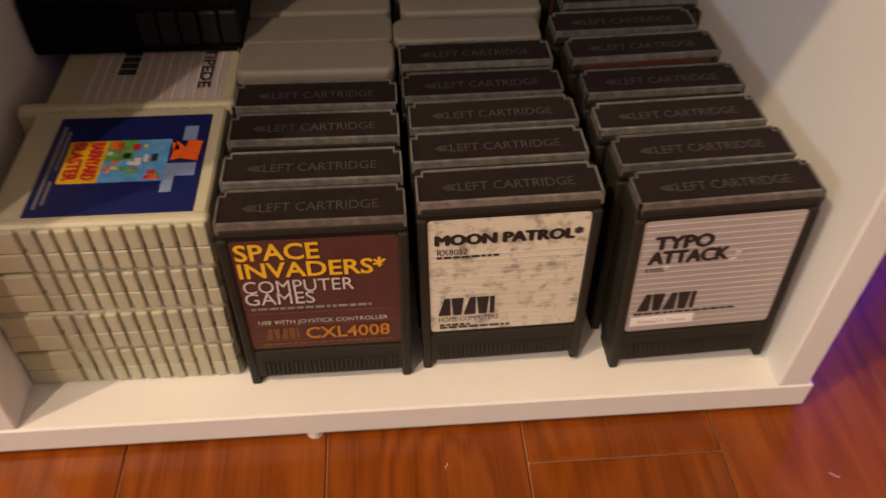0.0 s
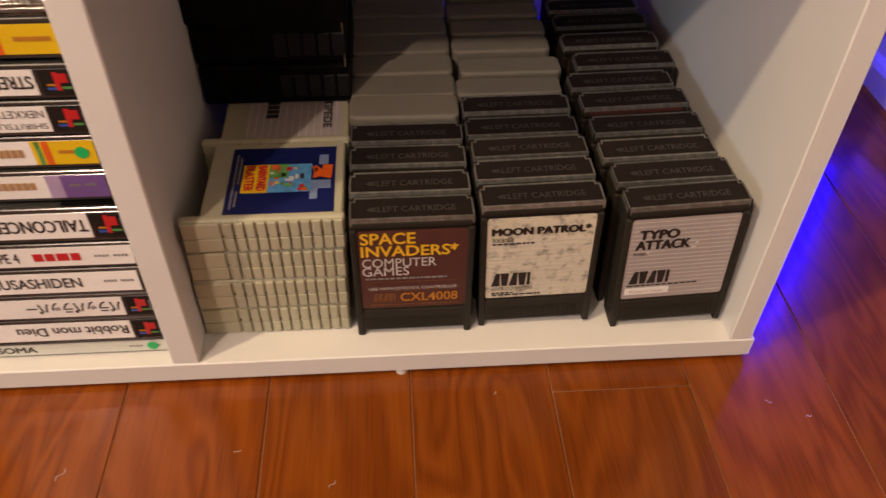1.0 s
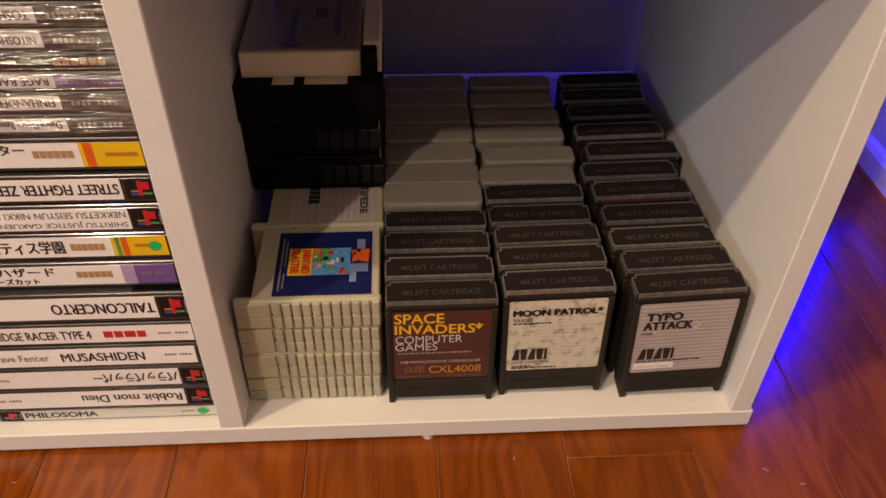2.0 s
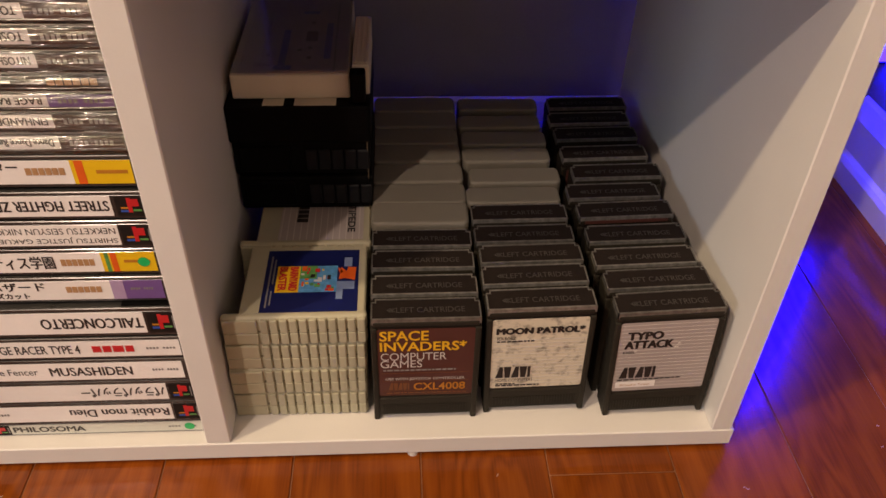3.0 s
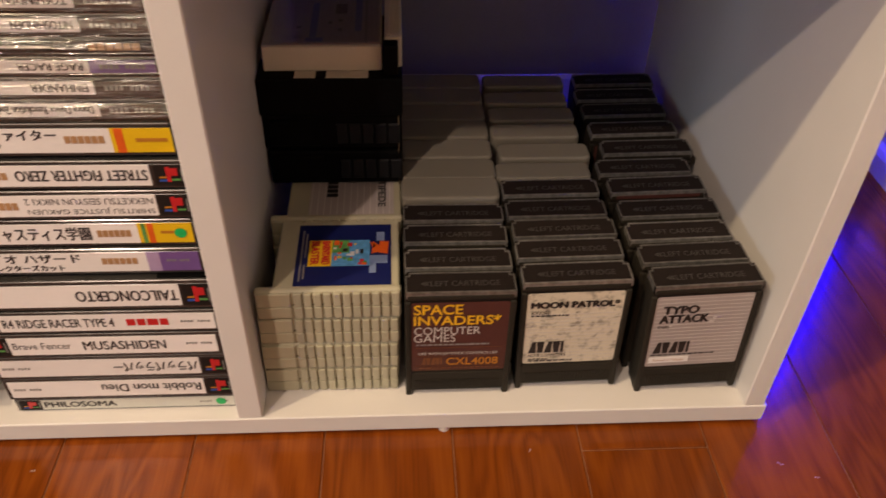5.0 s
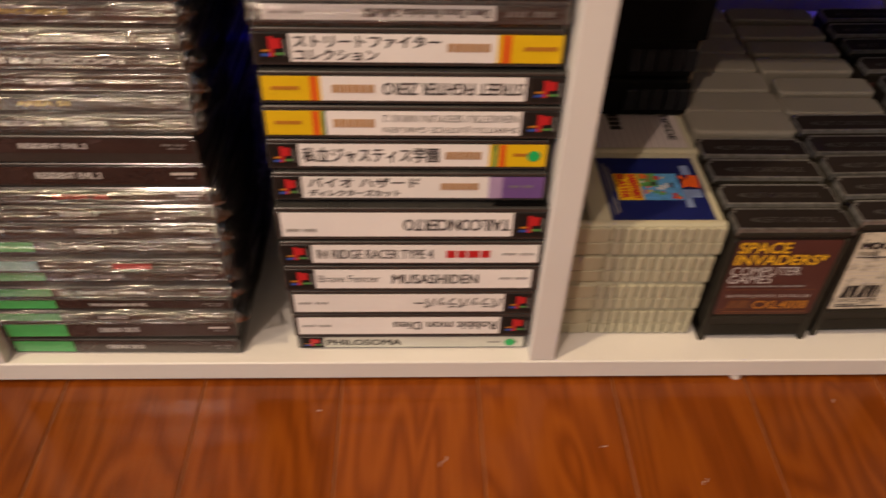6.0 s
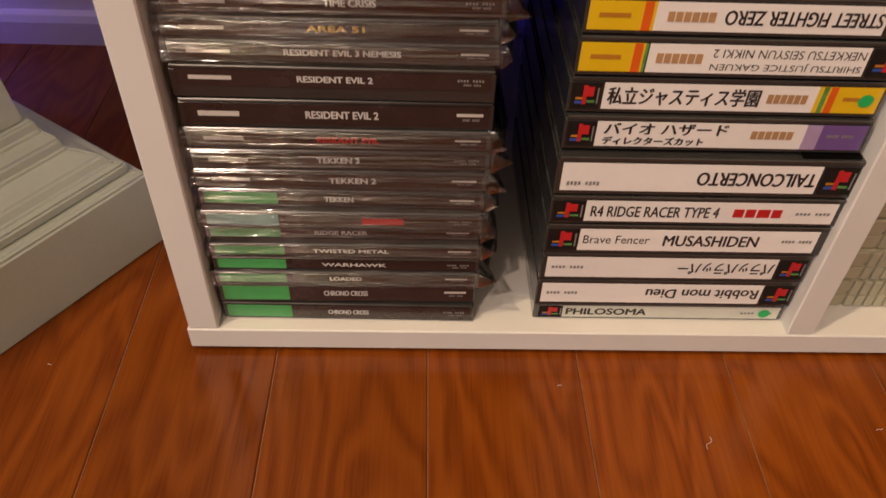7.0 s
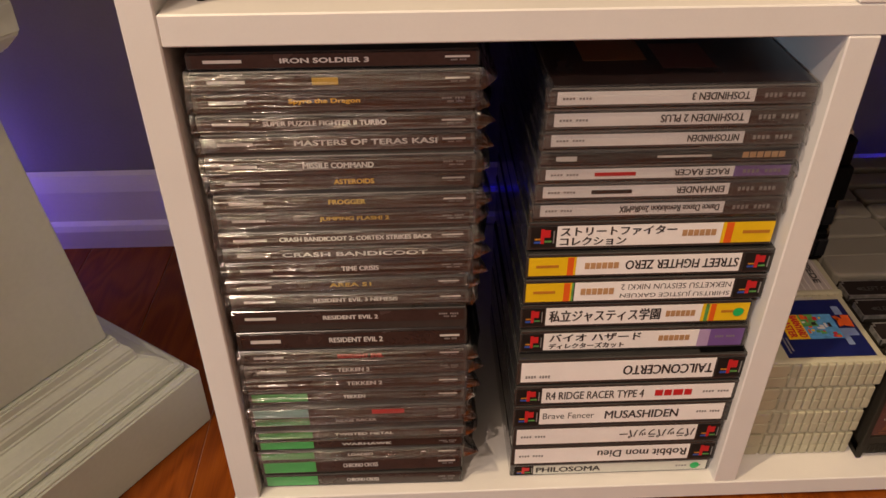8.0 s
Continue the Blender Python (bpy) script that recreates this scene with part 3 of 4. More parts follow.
BBLOCKL = mesh_of("end_block", boxed(0.0008, 0.0195, -0.0004, 0.004, 0.0012, FH * 0.452, bevel=0.0006, segments=2), BEIGE)


def flat_cart(m, label):
    c = thing("game_cartridge", m, label, "cartridge", "stacked beige cartridges")
    lo, up = part("lower_half", BLOW, BEIGE, c), part("upper_half", BUP, BEIGE, c)
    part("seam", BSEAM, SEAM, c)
    part("end_block", BBLOCK, BEIGE, up)
    part("end_block", BBLOCKL, BEIGE, lo)
    for i in range(11):
        x = 0.0232 + i * 0.00525
        part("rib", BRIB, BEIGE, up).matrix_basis = pose(x, 0, 0)
        part("rib", BRIBL, BEIGE, lo).matrix_basis = pose(x, 0, 0)
    return c


flats = []
for depth in (0, 1):
    for i in range(4):
        top = i == 3
        y = 0.0188 if depth == 0 else 0.0815
        lab = "beige ribbed cartridge lying flat in a stack"
        if top:
            lab = "beige ribbed cartridge with a blue picture label" if depth == 0 else "beige ribbed cartridge with a pale striped label"
        flats.append(flat_cart(pose([0.0004, 0.0008, 0.0014, 0.0024][i] + depth * 0.0015, y + [0.0008, 0, 0.0006, -0.0006][i], BZ + i * (FH + 0.0004), 0, 0, [0, 0.3, -0.3, 0.2][i]), lab))
blue, pale = flats[3], flats[7]
# the blue picture label: its top lies toward +x, so its writing runs away from +y
LAB = pose(0.0203, 0.0038, 0) @ Matrix.Diagonal((0.965, 0.965, 1, 1)) @ pose(-0.0215, -0.0105, 0)
lab = part("label", boxed(0.0215, 0.0765, 0.0105, 0.0665, FH - 0.0009, FH - 0.0005), NAVY, blue, "deep blue picture label")
lab.matrix_basis = LAB


def flat_print(x0, x1, y0, y1, mat, parent, name="print", up=0.0):
    return part(name, boxed(x0, x1, y0, y1, FH - 0.0006, FH - 0.0003 + up), mat, parent)


flat_print(0.0285, 0.0420, 0.0285, 0.0515, YELLOW, lab, "title_panel")
flat_print(0.0420, 0.0640, 0.0285, 0.0515, SKY, lab, "picture")
flat_print(0.0420, 0.0520, 0.0400, 0.0515, LEAF, lab, "picture_patch", 0.0001)
rnd = random.Random(8)
for k in range(26):
    x, y = rnd.uniform(0.0425, 0.0600), rnd.uniform(0.0290, 0.0475)
    flat_print(x, x + rnd.uniform(0.001, 0.0035), y, y + rnd.uniform(0.001, 0.004), rnd.choice((RED, YELLOW, INK, LIGHTINK, ORANGE, LEAF)), lab, "picture_patch", 0.0002 + 0.00001 * k)
for text, x in (("BARNYARD", 0.0386), ("BLASTER", 0.0323)):
    t = part("title", lettering(text, 0.0205, 0.0046, RED, 0.0, 0.0, 0.0003), RED, lab)
    t.matrix_basis = Matrix.Translation((x, 0.0400, FH)) @ pose(0, 0, 0, 0, 0, -90) @ pose(0, 0, 0, -90, 0, 0)
bm = bmesh.new()
for pts in (((0.0650, 0.0385), (0.0660, 0.0500), (0.0700, 0.0455), (0.0690, 0.0400)), ((0.0690, 0.0395), (0.0700, 0.0500), (0.0752, 0.0495), (0.0745, 0.0380)), ((0.0655, 0.0440), (0.0640, 0.0495), (0.0665, 0.0480), (0.0675, 0.0450))):
    bm.faces.new([bm.verts.new((x, y, FH)) for x, y in pts])
part("emblem", bm, ORANGE, lab, "orange emblem")
for x0, x1, y0, y1 in ((0.0677, 0.0725, 0.0508, 0.0590), (0.0677, 0.0743, 0.0307, 0.0374), (0.0639, 0.0677, 0.0223, 0.0374)):
    flat_print(x0, x1, y0, y1, PALEBLUE, lab, "print")
for x, y0, y1 in ((0.0240, 0.016, 0.061), (0.0262, 0.036, 0.058), (0.0262, 0.018, 0.030)):
    flat_print(x, x + 0.0009, y0, y1, SOFTINK, lab, "small_print")
lab = part("label", boxed(0.0235, 0.0765, 0.0105, 0.0665, FH - 0.0009, FH - 0.0006), SILVERLAB, pale, "silver label with pale stripes")
lab.matrix_basis = LAB
for i in range(13):
    flat_print(0.0245 + i * 0.0041, 0.0250 + i * 0.0041, 0.011, 0.066, STRIPE, lab, "stripe")
t = part("title", lettering("CENTIPEDE", 0.0460, 0.0048, INK, 0.02), INK, lab)
t.matrix_basis = Matrix.Translation((0.0690, 0.0420, FH)) @ pose(0, 0, 0, 0, 0, -90) @ pose(0, 0, 0, -90, 0, 0)
bm = bmesh.new()
for i in range(5):
    box(bm, 0.034 + 0.0001 * i, 0.041, 0.030 + i * 0.0046, 0.0335 + i * 0.0046, FH - 0.0002, FH)
part("maker_mark", bm, INK, lab)

# ---- black boxes, tape case and small pieces on the back stack ----
ZS = BZ + 4 * (FH + 0.0004)


def black_box(m, h, w, d, label):
    c = thing("black_cartridge", m, label, "cartridge", "stacked black cartridges")
    bm = boxed(0, w, 0.0015, d, 0, h - 0.0006, bevel=0.0018, segments=2)
    box(bm, 0.004, 0.034, 0.0, 0.004, 0.003, h - 0.004, 0.0008)
    part("body", bm, BLACK, c)
    for k in range(5):
        part("rib", boxed(0.0430 + k * 0.0078, 0.0500 + k * 0.0078, 0.0, 0.006, 0.0045, h - 0.0065, bevel=0.0007), SMOKE, c, "dull blue-grey ribbed grip")
    return c


H1 = 0.0245
for i in range(2):
    black_box(pose(0.0015 - 0.001 * i, 0.1160 + 0.0012 * i, ZS + i * H1), H1, 0.0815, 0.085, "black plastic cartridge with ribbed grip, stacked flat")
topbox = thing("black_cartridge", pose(0.0, 0.1155, ZS + 2 * H1), "black plastic cartridge with cream top stickers", "cartridge", "stacked black cartridges")
part("body", boxed(0, 0.0835, 0, 0.088, 0, 0.0245, bevel=0.0015, segments=2), BLACK, topbox)
for a, b in ((0.022, 0.034), (0.040, 0.064)):
    part("sticker", boxed(a, b, 0.0012, 0.0130, 0.0244, 0.0247), CREAM, topbox, "cream paper sticker")
ZT = ZS + 2 * H1 + 0.0247
tape = thing("cassette_case", pose(0.0045, 0.1240, ZT, 0, 0, 0.6), "cassette in a clear case with cream card end", "cassette")
part("card", boxed(0, 0.0675, 0, 0.109, 0.0, 0.0150, bevel=0.0006), CREAM, tape)
inlay = part("tape", boxed(0.004, 0.0655, 0.002, 0.107, 0.0151, 0.0154), SILVERLAB, tape, "pale printed cassette seen through the lid")
for x0, x1, y0, y1, mt in ((0.026, 0.030, 0.012, 0.060, BLUEINK), (0.052, 0.056, 0.020, 0.070, BLUEINK), (0.036, 0.046, 0.085, 0.089, BLUEINK), (0.040, 0.047, 0.044, 0.058, INK), (0.012, 0.022, 0.010, 0.014, SOFTINK), (0.024, 0.034, 0.006, 0.011, BLUEINK), (0.058, 0.0592, 0.004, 0.100, SOFTINK), (0.016, 0.0166, 0.004, 0.100, SOFTINK)):
    part("print", boxed(x0, x1, y0, y1, 0.0154, 0.0156), mt, inlay)
for x, y in ((0.036, 0.030), (0.042, 0.020), (0.018, 0.024), (0.042, 0.033), (0.042, 0.070)):
    part("dot", boxed(x, x + 0.0025, y, y + 0.0025, 0.0154, 0.0157), INK, inlay)
part("lid", boxed(0.0005, 0.067, 0.001, 0.1085, 0.0158, 0.0172, bevel=0.0004), LIDPLASTIC, tape, "clear plastic lid")
creamy = thing("cartridge_piece", pose(0.0735, 0.1285, ZT), "small cream ribbed plastic cartridge piece", "cartridge")
bm = boxed(0, 0.0100, 0, 0.070, 0, 0.0190, bevel=0.0012, segments=2)
part("body", bm, CREAM, creamy)
for k in range(3):
    part("rib", boxed(0.0018 + k * 0.003, 0.0036 + k * 0.003, 0.003, 0.067, 0.0188, 0.0197, bevel=0.0004), CREAM, creamy)
blackp = thing("plastic_block", pose(0.0725, 0.1180, ZT), "small black plastic block beside the cassette", "block")
part("body", boxed(0, 0.0088, 0, 0.0090, 0, 0.0185, bevel=0.0012, segments=2), BLACK, blackp)
tagged(new("cardboard_sheet", mesh_of("cardboard_sheet", boxed(0.0806, 0.0812, 0.1175, 0.24, BZ, BZ + 0.140), CARD)), "brown cardboard sheet standing between the stacks", "cardboard")

# ---- disc cases ----


def case_body(w, d, h, parent, dark=True):
    mat = CASE if dark else CLEARCASE
    tray = part("tray", boxed(0, w, 0.0008, d, 0.0004, h * 0.86, bevel=0.0005), mat, parent)
    part("lid", boxed(0.0006, w - 0.0006, 0.0003, d - 0.001, h * 0.87, h - 0.0002, bevel=0.0004), CASE if dark else CLEARCASE, parent)
    return tray


def maker_square(x0, x1, z0, z1, parent):
    """Dark square with the maker's mark as plain coloured shapes."""
    sq = bar(x0, x1, 0.0006, z0, z1, PLATE, parent, "logo_panel")
    w, h = x1 - x0, z1 - z0
    for (a, b, c, d), mt in (((0.40, 0.54, 0.18, 0.9), RED), ((0.54, 0.78, 0.48, 0.84), RED), ((0.14, 0.40, 0.20, 0.30), BLUEINK), ((0.16, 0.40, 0.36, 0.44), AMBERINK), ((0.56, 0.84, 0.24, 0.33), LEAF)):
        bar(x0 + a * w, x0 + b * w, 0.00035, z0 + c * h, z0 + d * h, mt, sq, "logo_shape", 0.0001)
    bar(x0 + 0.90 * w, x0 + 0.95 * w, 0.00035, z0 + 0.2 * h, z0 + 0.8 * h, SOFTINK, sq, "logo_shape", 0.0001)
    return sq


def words(x0, x1, z0, z1, mat, parent):
    """A printed code or a maker's wordmark as a row of plain blocks, thick for a wordmark."""
    bm = bmesh.new()
    wide = mat == TAN
    count = 6 if wide else 9
    step = (x1 - x0) / count
    for i in range(count):
        if not wide and i == 4:
            continue
        lift = 0.12 * (z1 - z0) * (i % 2)
        box(bm, x0 + i * step, x0 + (i + (0.84 if wide else 0.66)) * step, 0.0003, 0.0004, z0 + (0 if wide else lift), z1)
        if wide:
            box(bm, x0 + (i + 0.3) * step, x0 + (i + 0.55) * step, 0.00026, 0.0003, z0 + 0.35 * (z1 - z0), z1 - 0.35 * (z1 - z0))
    return part("print", bm, mat, parent)


def spine(c, w, h, items, low=0.14, high=0.84):
    """Printed spine: blocks, writing and marks, in fractions of the width and height."""
    zl, zh = h * low, h * high
    for it in items:
        kind = it[0]
        a, b = it[1] * w, it[2] * w
        if kind == "block":
            bar(a, b, 0.0008, zl, zh, it[3], c, "spine_card", 0.0003)
        elif kind == "stripe":
            bar(a, b, 0.0005, zl, zh, it[3], c, "stripe", 0.0001)
        elif kind == "logo":
            maker_square(a, b, zl, zh, c)
        elif kind == "text":
            z0, z1 = zl + it[4][0] * (zh - zl), zl + it[4][1] * (zh - zl)
            write(it[3], (a + b) / 2, 0.00038, (z0 + z1) / 2, b - a, z1 - z0, it[5], c, flip=it[6], heavy=it[7] * 0.012 if len(it) > 7 else 0.0)
        elif kind == "bar":
            z0, z1 = zl + it[4][0] * (zh - zl), zl + it[4][1] * (zh - zl)
            if it[3] in (SOFTINK, TAN):
                words(a, b, z0, z1, it[3], c)
            else:
                bar(a, b, 0.0004, z0, z1, it[3], c, "print", 0.0001)
        elif kind == "dot":
            bm = bmesh.new()
            bmesh.ops.create_circle(bm, cap_ends=True, segments=20, radius=0.0029, matrix=Matrix.Translation(((a + b) / 2, 0.0002, (zl + zh) / 2)) @ Matrix.Rotation(radians(90), 4, "X"))
            part("sticker", bm, GREENDOT, c, "round green sticker")


def sleeve_mesh(w, d, h, seed, fin=0.010):
    """A loose clear bag round a case: wavy front and a crimped fin on one side."""
    rnd = random.Random(seed)
    bm = bmesh.new()
    n = 22
    prof = [(-0.0004, 0.0), (-0.0012, 0.08), (-0.0016, 0.25), (-0.0016, 0.5), (-0.0011, 0.70), (-0.0005, 0.83), (0.0005, 0.94), (0.0016, 0.99)]
    grid = []
    for i in range(n + 1):
        x = -0.0020 + (w + 0.003) * i / n
        grid.append([bm.verts.new((x, y + rnd.uniform(-0.00008, 0.00006), z * h + rnd.uniform(-0.00006, 0.00006))) for y, z in prof])
    for i in range(n):
        for j in range(len(prof) - 1):
            bm.faces.new((grid[i][j], grid[i + 1][j], grid[i + 1][j + 1], grid[i][j + 1]))
    # side and pinched fin toward +x
    ys = [0.0, 0.012, 0.03, 0.06, 0.10, d]
    low, top, tip = [], [], []
    for k, y in enumerate(ys):
        reach = fin * rnd.uniform(0.45, 1.0) if k < 5 else 0.002
        zt = h * rnd.uniform(0.15, 0.6)
        low.append(bm.verts.new((w + 0.001, y, 0.0004)))
        top.append(bm.verts.new((w + 0.001, y, h)))
        tip.append(bm.verts.new((w + reach, y + rnd.uniform(-0.002, 0.002), zt)))
    for k in range(len(ys) - 1):
        bm.faces.new((low[k], low[k + 1], tip[k + 1], tip[k]))
        bm.faces.new((tip[k], tip[k + 1], top[k + 1], top[k]))
    last = grid[-1]
    bm.faces.new((last[0], low[0], tip[0]))
    bm.faces.new((last[-1], tip[0], top[0]))
    bm.faces.new((last[0], tip[0], last[-1]))
    left = [(bm.verts.new((-0.0022 + rnd.uniform(-0.0003, 0.0003), y, 0.0004)), bm.verts.new((-0.0018, y, h))) for y in ys]
    for k in range(len(ys) - 1):
        bm.faces.new((left[k][0], left[k][1], left[k + 1][1], left[k + 1][0]))
    for f in bm.faces:
        f.smooth = True
    return mesh_of("sleeve", bm, SLEEVE)


right_cases = [
    # z0, z1, x0, x1, y, dark case, label, items, sleeve
    (0.0167, 0.0282, -0.1405, -0.0150, 0.0085, False, "clear disc case with pale spine and green sticker",
     [("block", 0.02, 0.985, PALE), ("logo", 0.02, 0.115), ("text", 0.13, 0.45, "PHILOSOMA", (0.25, 0.8), INK, False, 0.02), ("bar", 0.83, 0.96, SOFTINK, (0.42, 0.58)), ("dot", 0.905, 0.945)], False),
    (0.0284, 0.0468, -0.1410, -0.0140, 0.0070, True, "dark disc case with white spine, upside down",
     [("block", 0.02, 0.865, PAPER), ("text", 0.42, 0.85, "Robbit mon Dieu", (0.28, 0.76), INK, True, 0.015), ("bar", 0.04, 0.16, SOFTINK, (0.45, 0.58)), ("logo", 0.875, 0.985)], False),
    (0.0470, 0.0653, -0.1410, -0.0145, 0.0060, True, "dark disc case with white spine, upside down",
     [("block", 0.02, 0.875, PAPER), ("text", 0.51, 0.865, "\u30d1\u30e9\u30c3\u30d1\u30e9\u30c3\u30d1\u30fc", (0.22, 0.82), INK, True, 0.017), ("bar", 0.04, 0.16, SOFTINK, (0.45, 0.58)), ("logo", 0.885, 0.985)], False),
    (0.0655, 0.0838, -0.1415, -0.0135, 0.0050, True, "dark disc case with white spine and black title",
     [("logo", 0.01, 0.115), ("block", 0.12, 0.965, PAPER), ("text", 0.135, 0.37, "Brave Fencer", (0.34, 0.72), INK, False), ("text", 0.42, 0.755, "MUSASHIDEN", (0.26, 0.76), INK, False, 0.015), ("bar", 0.84, 0.95, SOFTINK, (0.48, 0.6))], False),
    (0.0840, 0.1004, -0.1415, -0.0130, 0.0045, True, "dark disc case with white spine and red mark",
     [("logo", 0.01, 0.115), ("block", 0.12, 0.975, PAPER), ("text", 0.14, 0.575, "R4 RIDGE RACER TYPE 4", (0.24, 0.76), INK, False, 0.01), ("bar", 0.625, 0.66, RED, (0.3, 0.7)), ("bar", 0.667, 0.70, RED, (0.3, 0.7)), ("bar", 0.707, 0.75, RED, (0.3, 0.7)), ("bar", 0.757, 0.79, RED, (0.3, 0.7)), ("bar", 0.84, 0.96, SOFTINK, (0.44, 0.56))], False),
    (0.1006, 0.1212, -0.1415, -0.0130, 0.0045, True, "dark disc case with white spine, upside down",
     [("block", 0.02, 0.865, PAPER), ("text", 0.465, 0.855, "TAILCONCERTO", (0.26, 0.74), INK, True, 0.02), ("bar", 0.04, 0.15, SOFTINK, (0.2, 0.34)), ("logo", 0.875, 0.985)], False),
    (0.1222, 0.1392, -0.1405, -0.0160, 0.0075, True, "dark disc case with white and purple spine",
     [("logo", 0.01, 0.10), ("block", 0.105, 0.785, PAPER), ("text", 0.13, 0.53, "\u30d0\u30a4\u30aa \u30cf\u30b6\u30fc\u30c9", (0.50, 0.96), INK, False, 0.017), ("text", 0.13, 0.46, "\u30c7\u30a3\u30ec\u30af\u30bf\u30fc\u30ba\u30ab\u30c3\u30c8", (0.08, 0.40), INK, False, 0.017), ("bar", 0.61, 0.75, TAN, (0.4, 0.72)), ("block", 0.785, 0.985, PURPLE), ("stripe", 0.785, 0.835, LAVENDER), ("bar", 0.86, 0.95, SOFTINK, (0.5, 0.62))], False),
    (0.1394, 0.1562, -0.1410, -0.0170, 0.0085, True, "dark disc case with white and yellow spine, green sticker",
     [("logo", 0.01, 0.10), ("block", 0.11, 0.785, PAPER), ("text", 0.125, 0.605, "\u79c1\u7acb\u30b8\u30e3\u30b9\u30c6\u30a3\u30b9\u5b66\u5712", (0.18, 0.86), INK, False, 0.017), ("bar", 0.63, 0.76, TAN, (0.34, 0.68)), ("block", 0.785, 0.99, YELLOW), ("stripe", 0.80, 0.815, LEAF), ("stripe", 0.822, 0.845, ORANGE), ("bar", 0.87, 0.97, AMBERINK, (0.48, 0.62)), ("dot", 0.925, 0.965)], False),
    (0.1570, 0.1740, -0.1405, -0.0140, 0.0070, True, "dark disc case with white and yellow spine, upside down",
     [("block", 0.01, 0.20, YELLOW), ("stripe", 0.165, 0.19, ORANGE), ("stripe", 0.197, 0.205, LEAF), ("block", 0.21, 0.865, PAPER), ("bar", 0.235, 0.375, TAN, (0.34, 0.68)), ("text", 0.40, 0.855, "SHIRITSU JUSTICE GAKUEN", (0.12, 0.42), INK, True), ("text", 0.40, 0.855, "NEKKETSU SEISYUN NIKKI 2", (0.56, 0.86), INK, True), ("bar", 0.04, 0.13, AMBERINK, (0.45, 0.6)), ("logo", 0.875, 0.985)], False),
    (0.1742, 0.1902, -0.1400, -0.0135, 0.0070, True, "dark disc case with white and yellow spine, upside down",
     [("block", 0.01, 0.20, YELLOW), ("stripe", 0.165, 0.19, ORANGE), ("block", 0.20, 0.865, PAPER), ("bar", 0.235, 0.375, TAN, (0.34, 0.68)), ("text", 0.40, 0.855, "STREET FIGHTER ZERO", (0.26, 0.76), INK, True, 0.015), ("bar", 0.04, 0.13, AMBERINK, (0.45, 0.6)), ("logo", 0.88, 0.985)], False),
    (0.1912, 0.2086, -0.1405, -0.0170, 0.0080, True, "dark disc case with white and yellow spine",
     [("logo", 0.015, 0.115), ("block", 0.12, 0.785, PAPER), ("text", 0.135, 0.60, "\u30b9\u30c8\u30ea\u30fc\u30c8\u30d5\u30a1\u30a4\u30bf\u30fc", (0.52, 0.95), INK, False, 0.017), ("text", 0.135, 0.40, "\u30b3\u30ec\u30af\u30b7\u30e7\u30f3", (0.06, 0.46), INK, False, 0.017), ("bar", 0.625, 0.765, TAN, (0.40, 0.7)), ("block", 0.785, 0.995, YELLOW), ("stripe", 0.80, 0.83, ORANGE), ("bar", 0.87, 0.98, AMBERINK, (0.45, 0.6))], False),
]
singles = [
    (0.2090, 0.2195, "Dance Dance Revolution 2ndReMIX", 0.345, BROWNSPINE, None),
    (0.2195, 0.2297, "EINHANDER", 0.555, BROWNSPINE, INK),
    (0.2297, 0.2388, "RAGE RACER", 0.53, PURPLE, RED),
    (0.2388, 0.2472, "", 0.5, SOFTINK, None),
    (0.2472, 0.2570, "NITOSHINDEN", 0.55, BROWNSPINE, None),
    (0.2570, 0.2677, "TOSHINDEN 2 PLUS", 0.43, BROWNSPINE, None),
    (0.2677, 0.2780, "TOSHINDEN 3", 0.53, BROWNSPINE, None),
]
for k, (z0, z1, text, x, end, mark) in enumerate(singles):
    if text:
        items = [("block", 0.03, 0.765, PAPER), ("block", 0.765, 0.985, end), ("text", x, 0.745, text, (0.22, 0.80), INK, True, 0.012), ("bar", 0.80, 0.955, SOFTINK, (0.3, 0.66)), ("bar", 0.05, 0.16, SOFTINK, (0.4, 0.58))]
        if mark:
            items.append(("bar", 0.22, 0.38, mark, (0.3, 0.66)))
        lab = "sleeved disc case with white spine, upside down"
    else:
        items = [("block", 0.03, 0.985, SMOKE), ("bar", 0.06, 0.14, LIGHTINK, (0.2, 0.7)), ("bar", 0.45, 0.66, STRIPE, (0.4, 0.6)), ("bar", 0.78, 0.95, TAN, (0.2, 0.8))]
        lab = "sleeved disc case with dull grey spine"
    right_cases.append((z0, z1, -0.1385 + 0.0006 * k, -0.0165 + 0.0003 * k, 0.0090, False, lab, items, True))

for k, (z0, z1, x0, x1, y, dark, lab, items, bag) in enumerate(right_cases):
    c = thing("disc_case", pose(x0, y, z0), lab, "disc case", "stack of boxed discs beside the divider")
    w, h, d = x1 - x0, z1 - z0, 0.140
    case_body(w, d, h, c, dark)
    spine(c, w, h, items, *((0.20, 0.80) if bag else (0.14, 0.84)))
    if k == len(right_cases) - 1:
        cov = part("cover", boxed(0.002, w - 0.004, 0.003, d - 0.004, h - 0.0002, h + 0.0001), BROWNSPINE, c, "dark printed cover sheet")
        for a, b, e, f, mt in ((0.02, 0.05, 0.03, 0.07, DULLINK), (0.055, 0.08, 0.02, 0.05, MAROON), (0.07, 0.10, 0.06, 0.10, DULLINK)):
            part("print", boxed(a, b, e, f, h + 0.0001, h + 0.0002), mt, cov)
    if bag:
        bagged = part("sleeve", sleeve_mesh(w, d, h, 70 + k, 0.003), SLEEVE, c, "loose clear plastic sleeve")
        bagged.matrix_basis = pose(w, 0, 0) @ Matrix.Diagonal((-1, 1, 1, 1)) if k % 2 == 0 else pose(0, 0, 0)
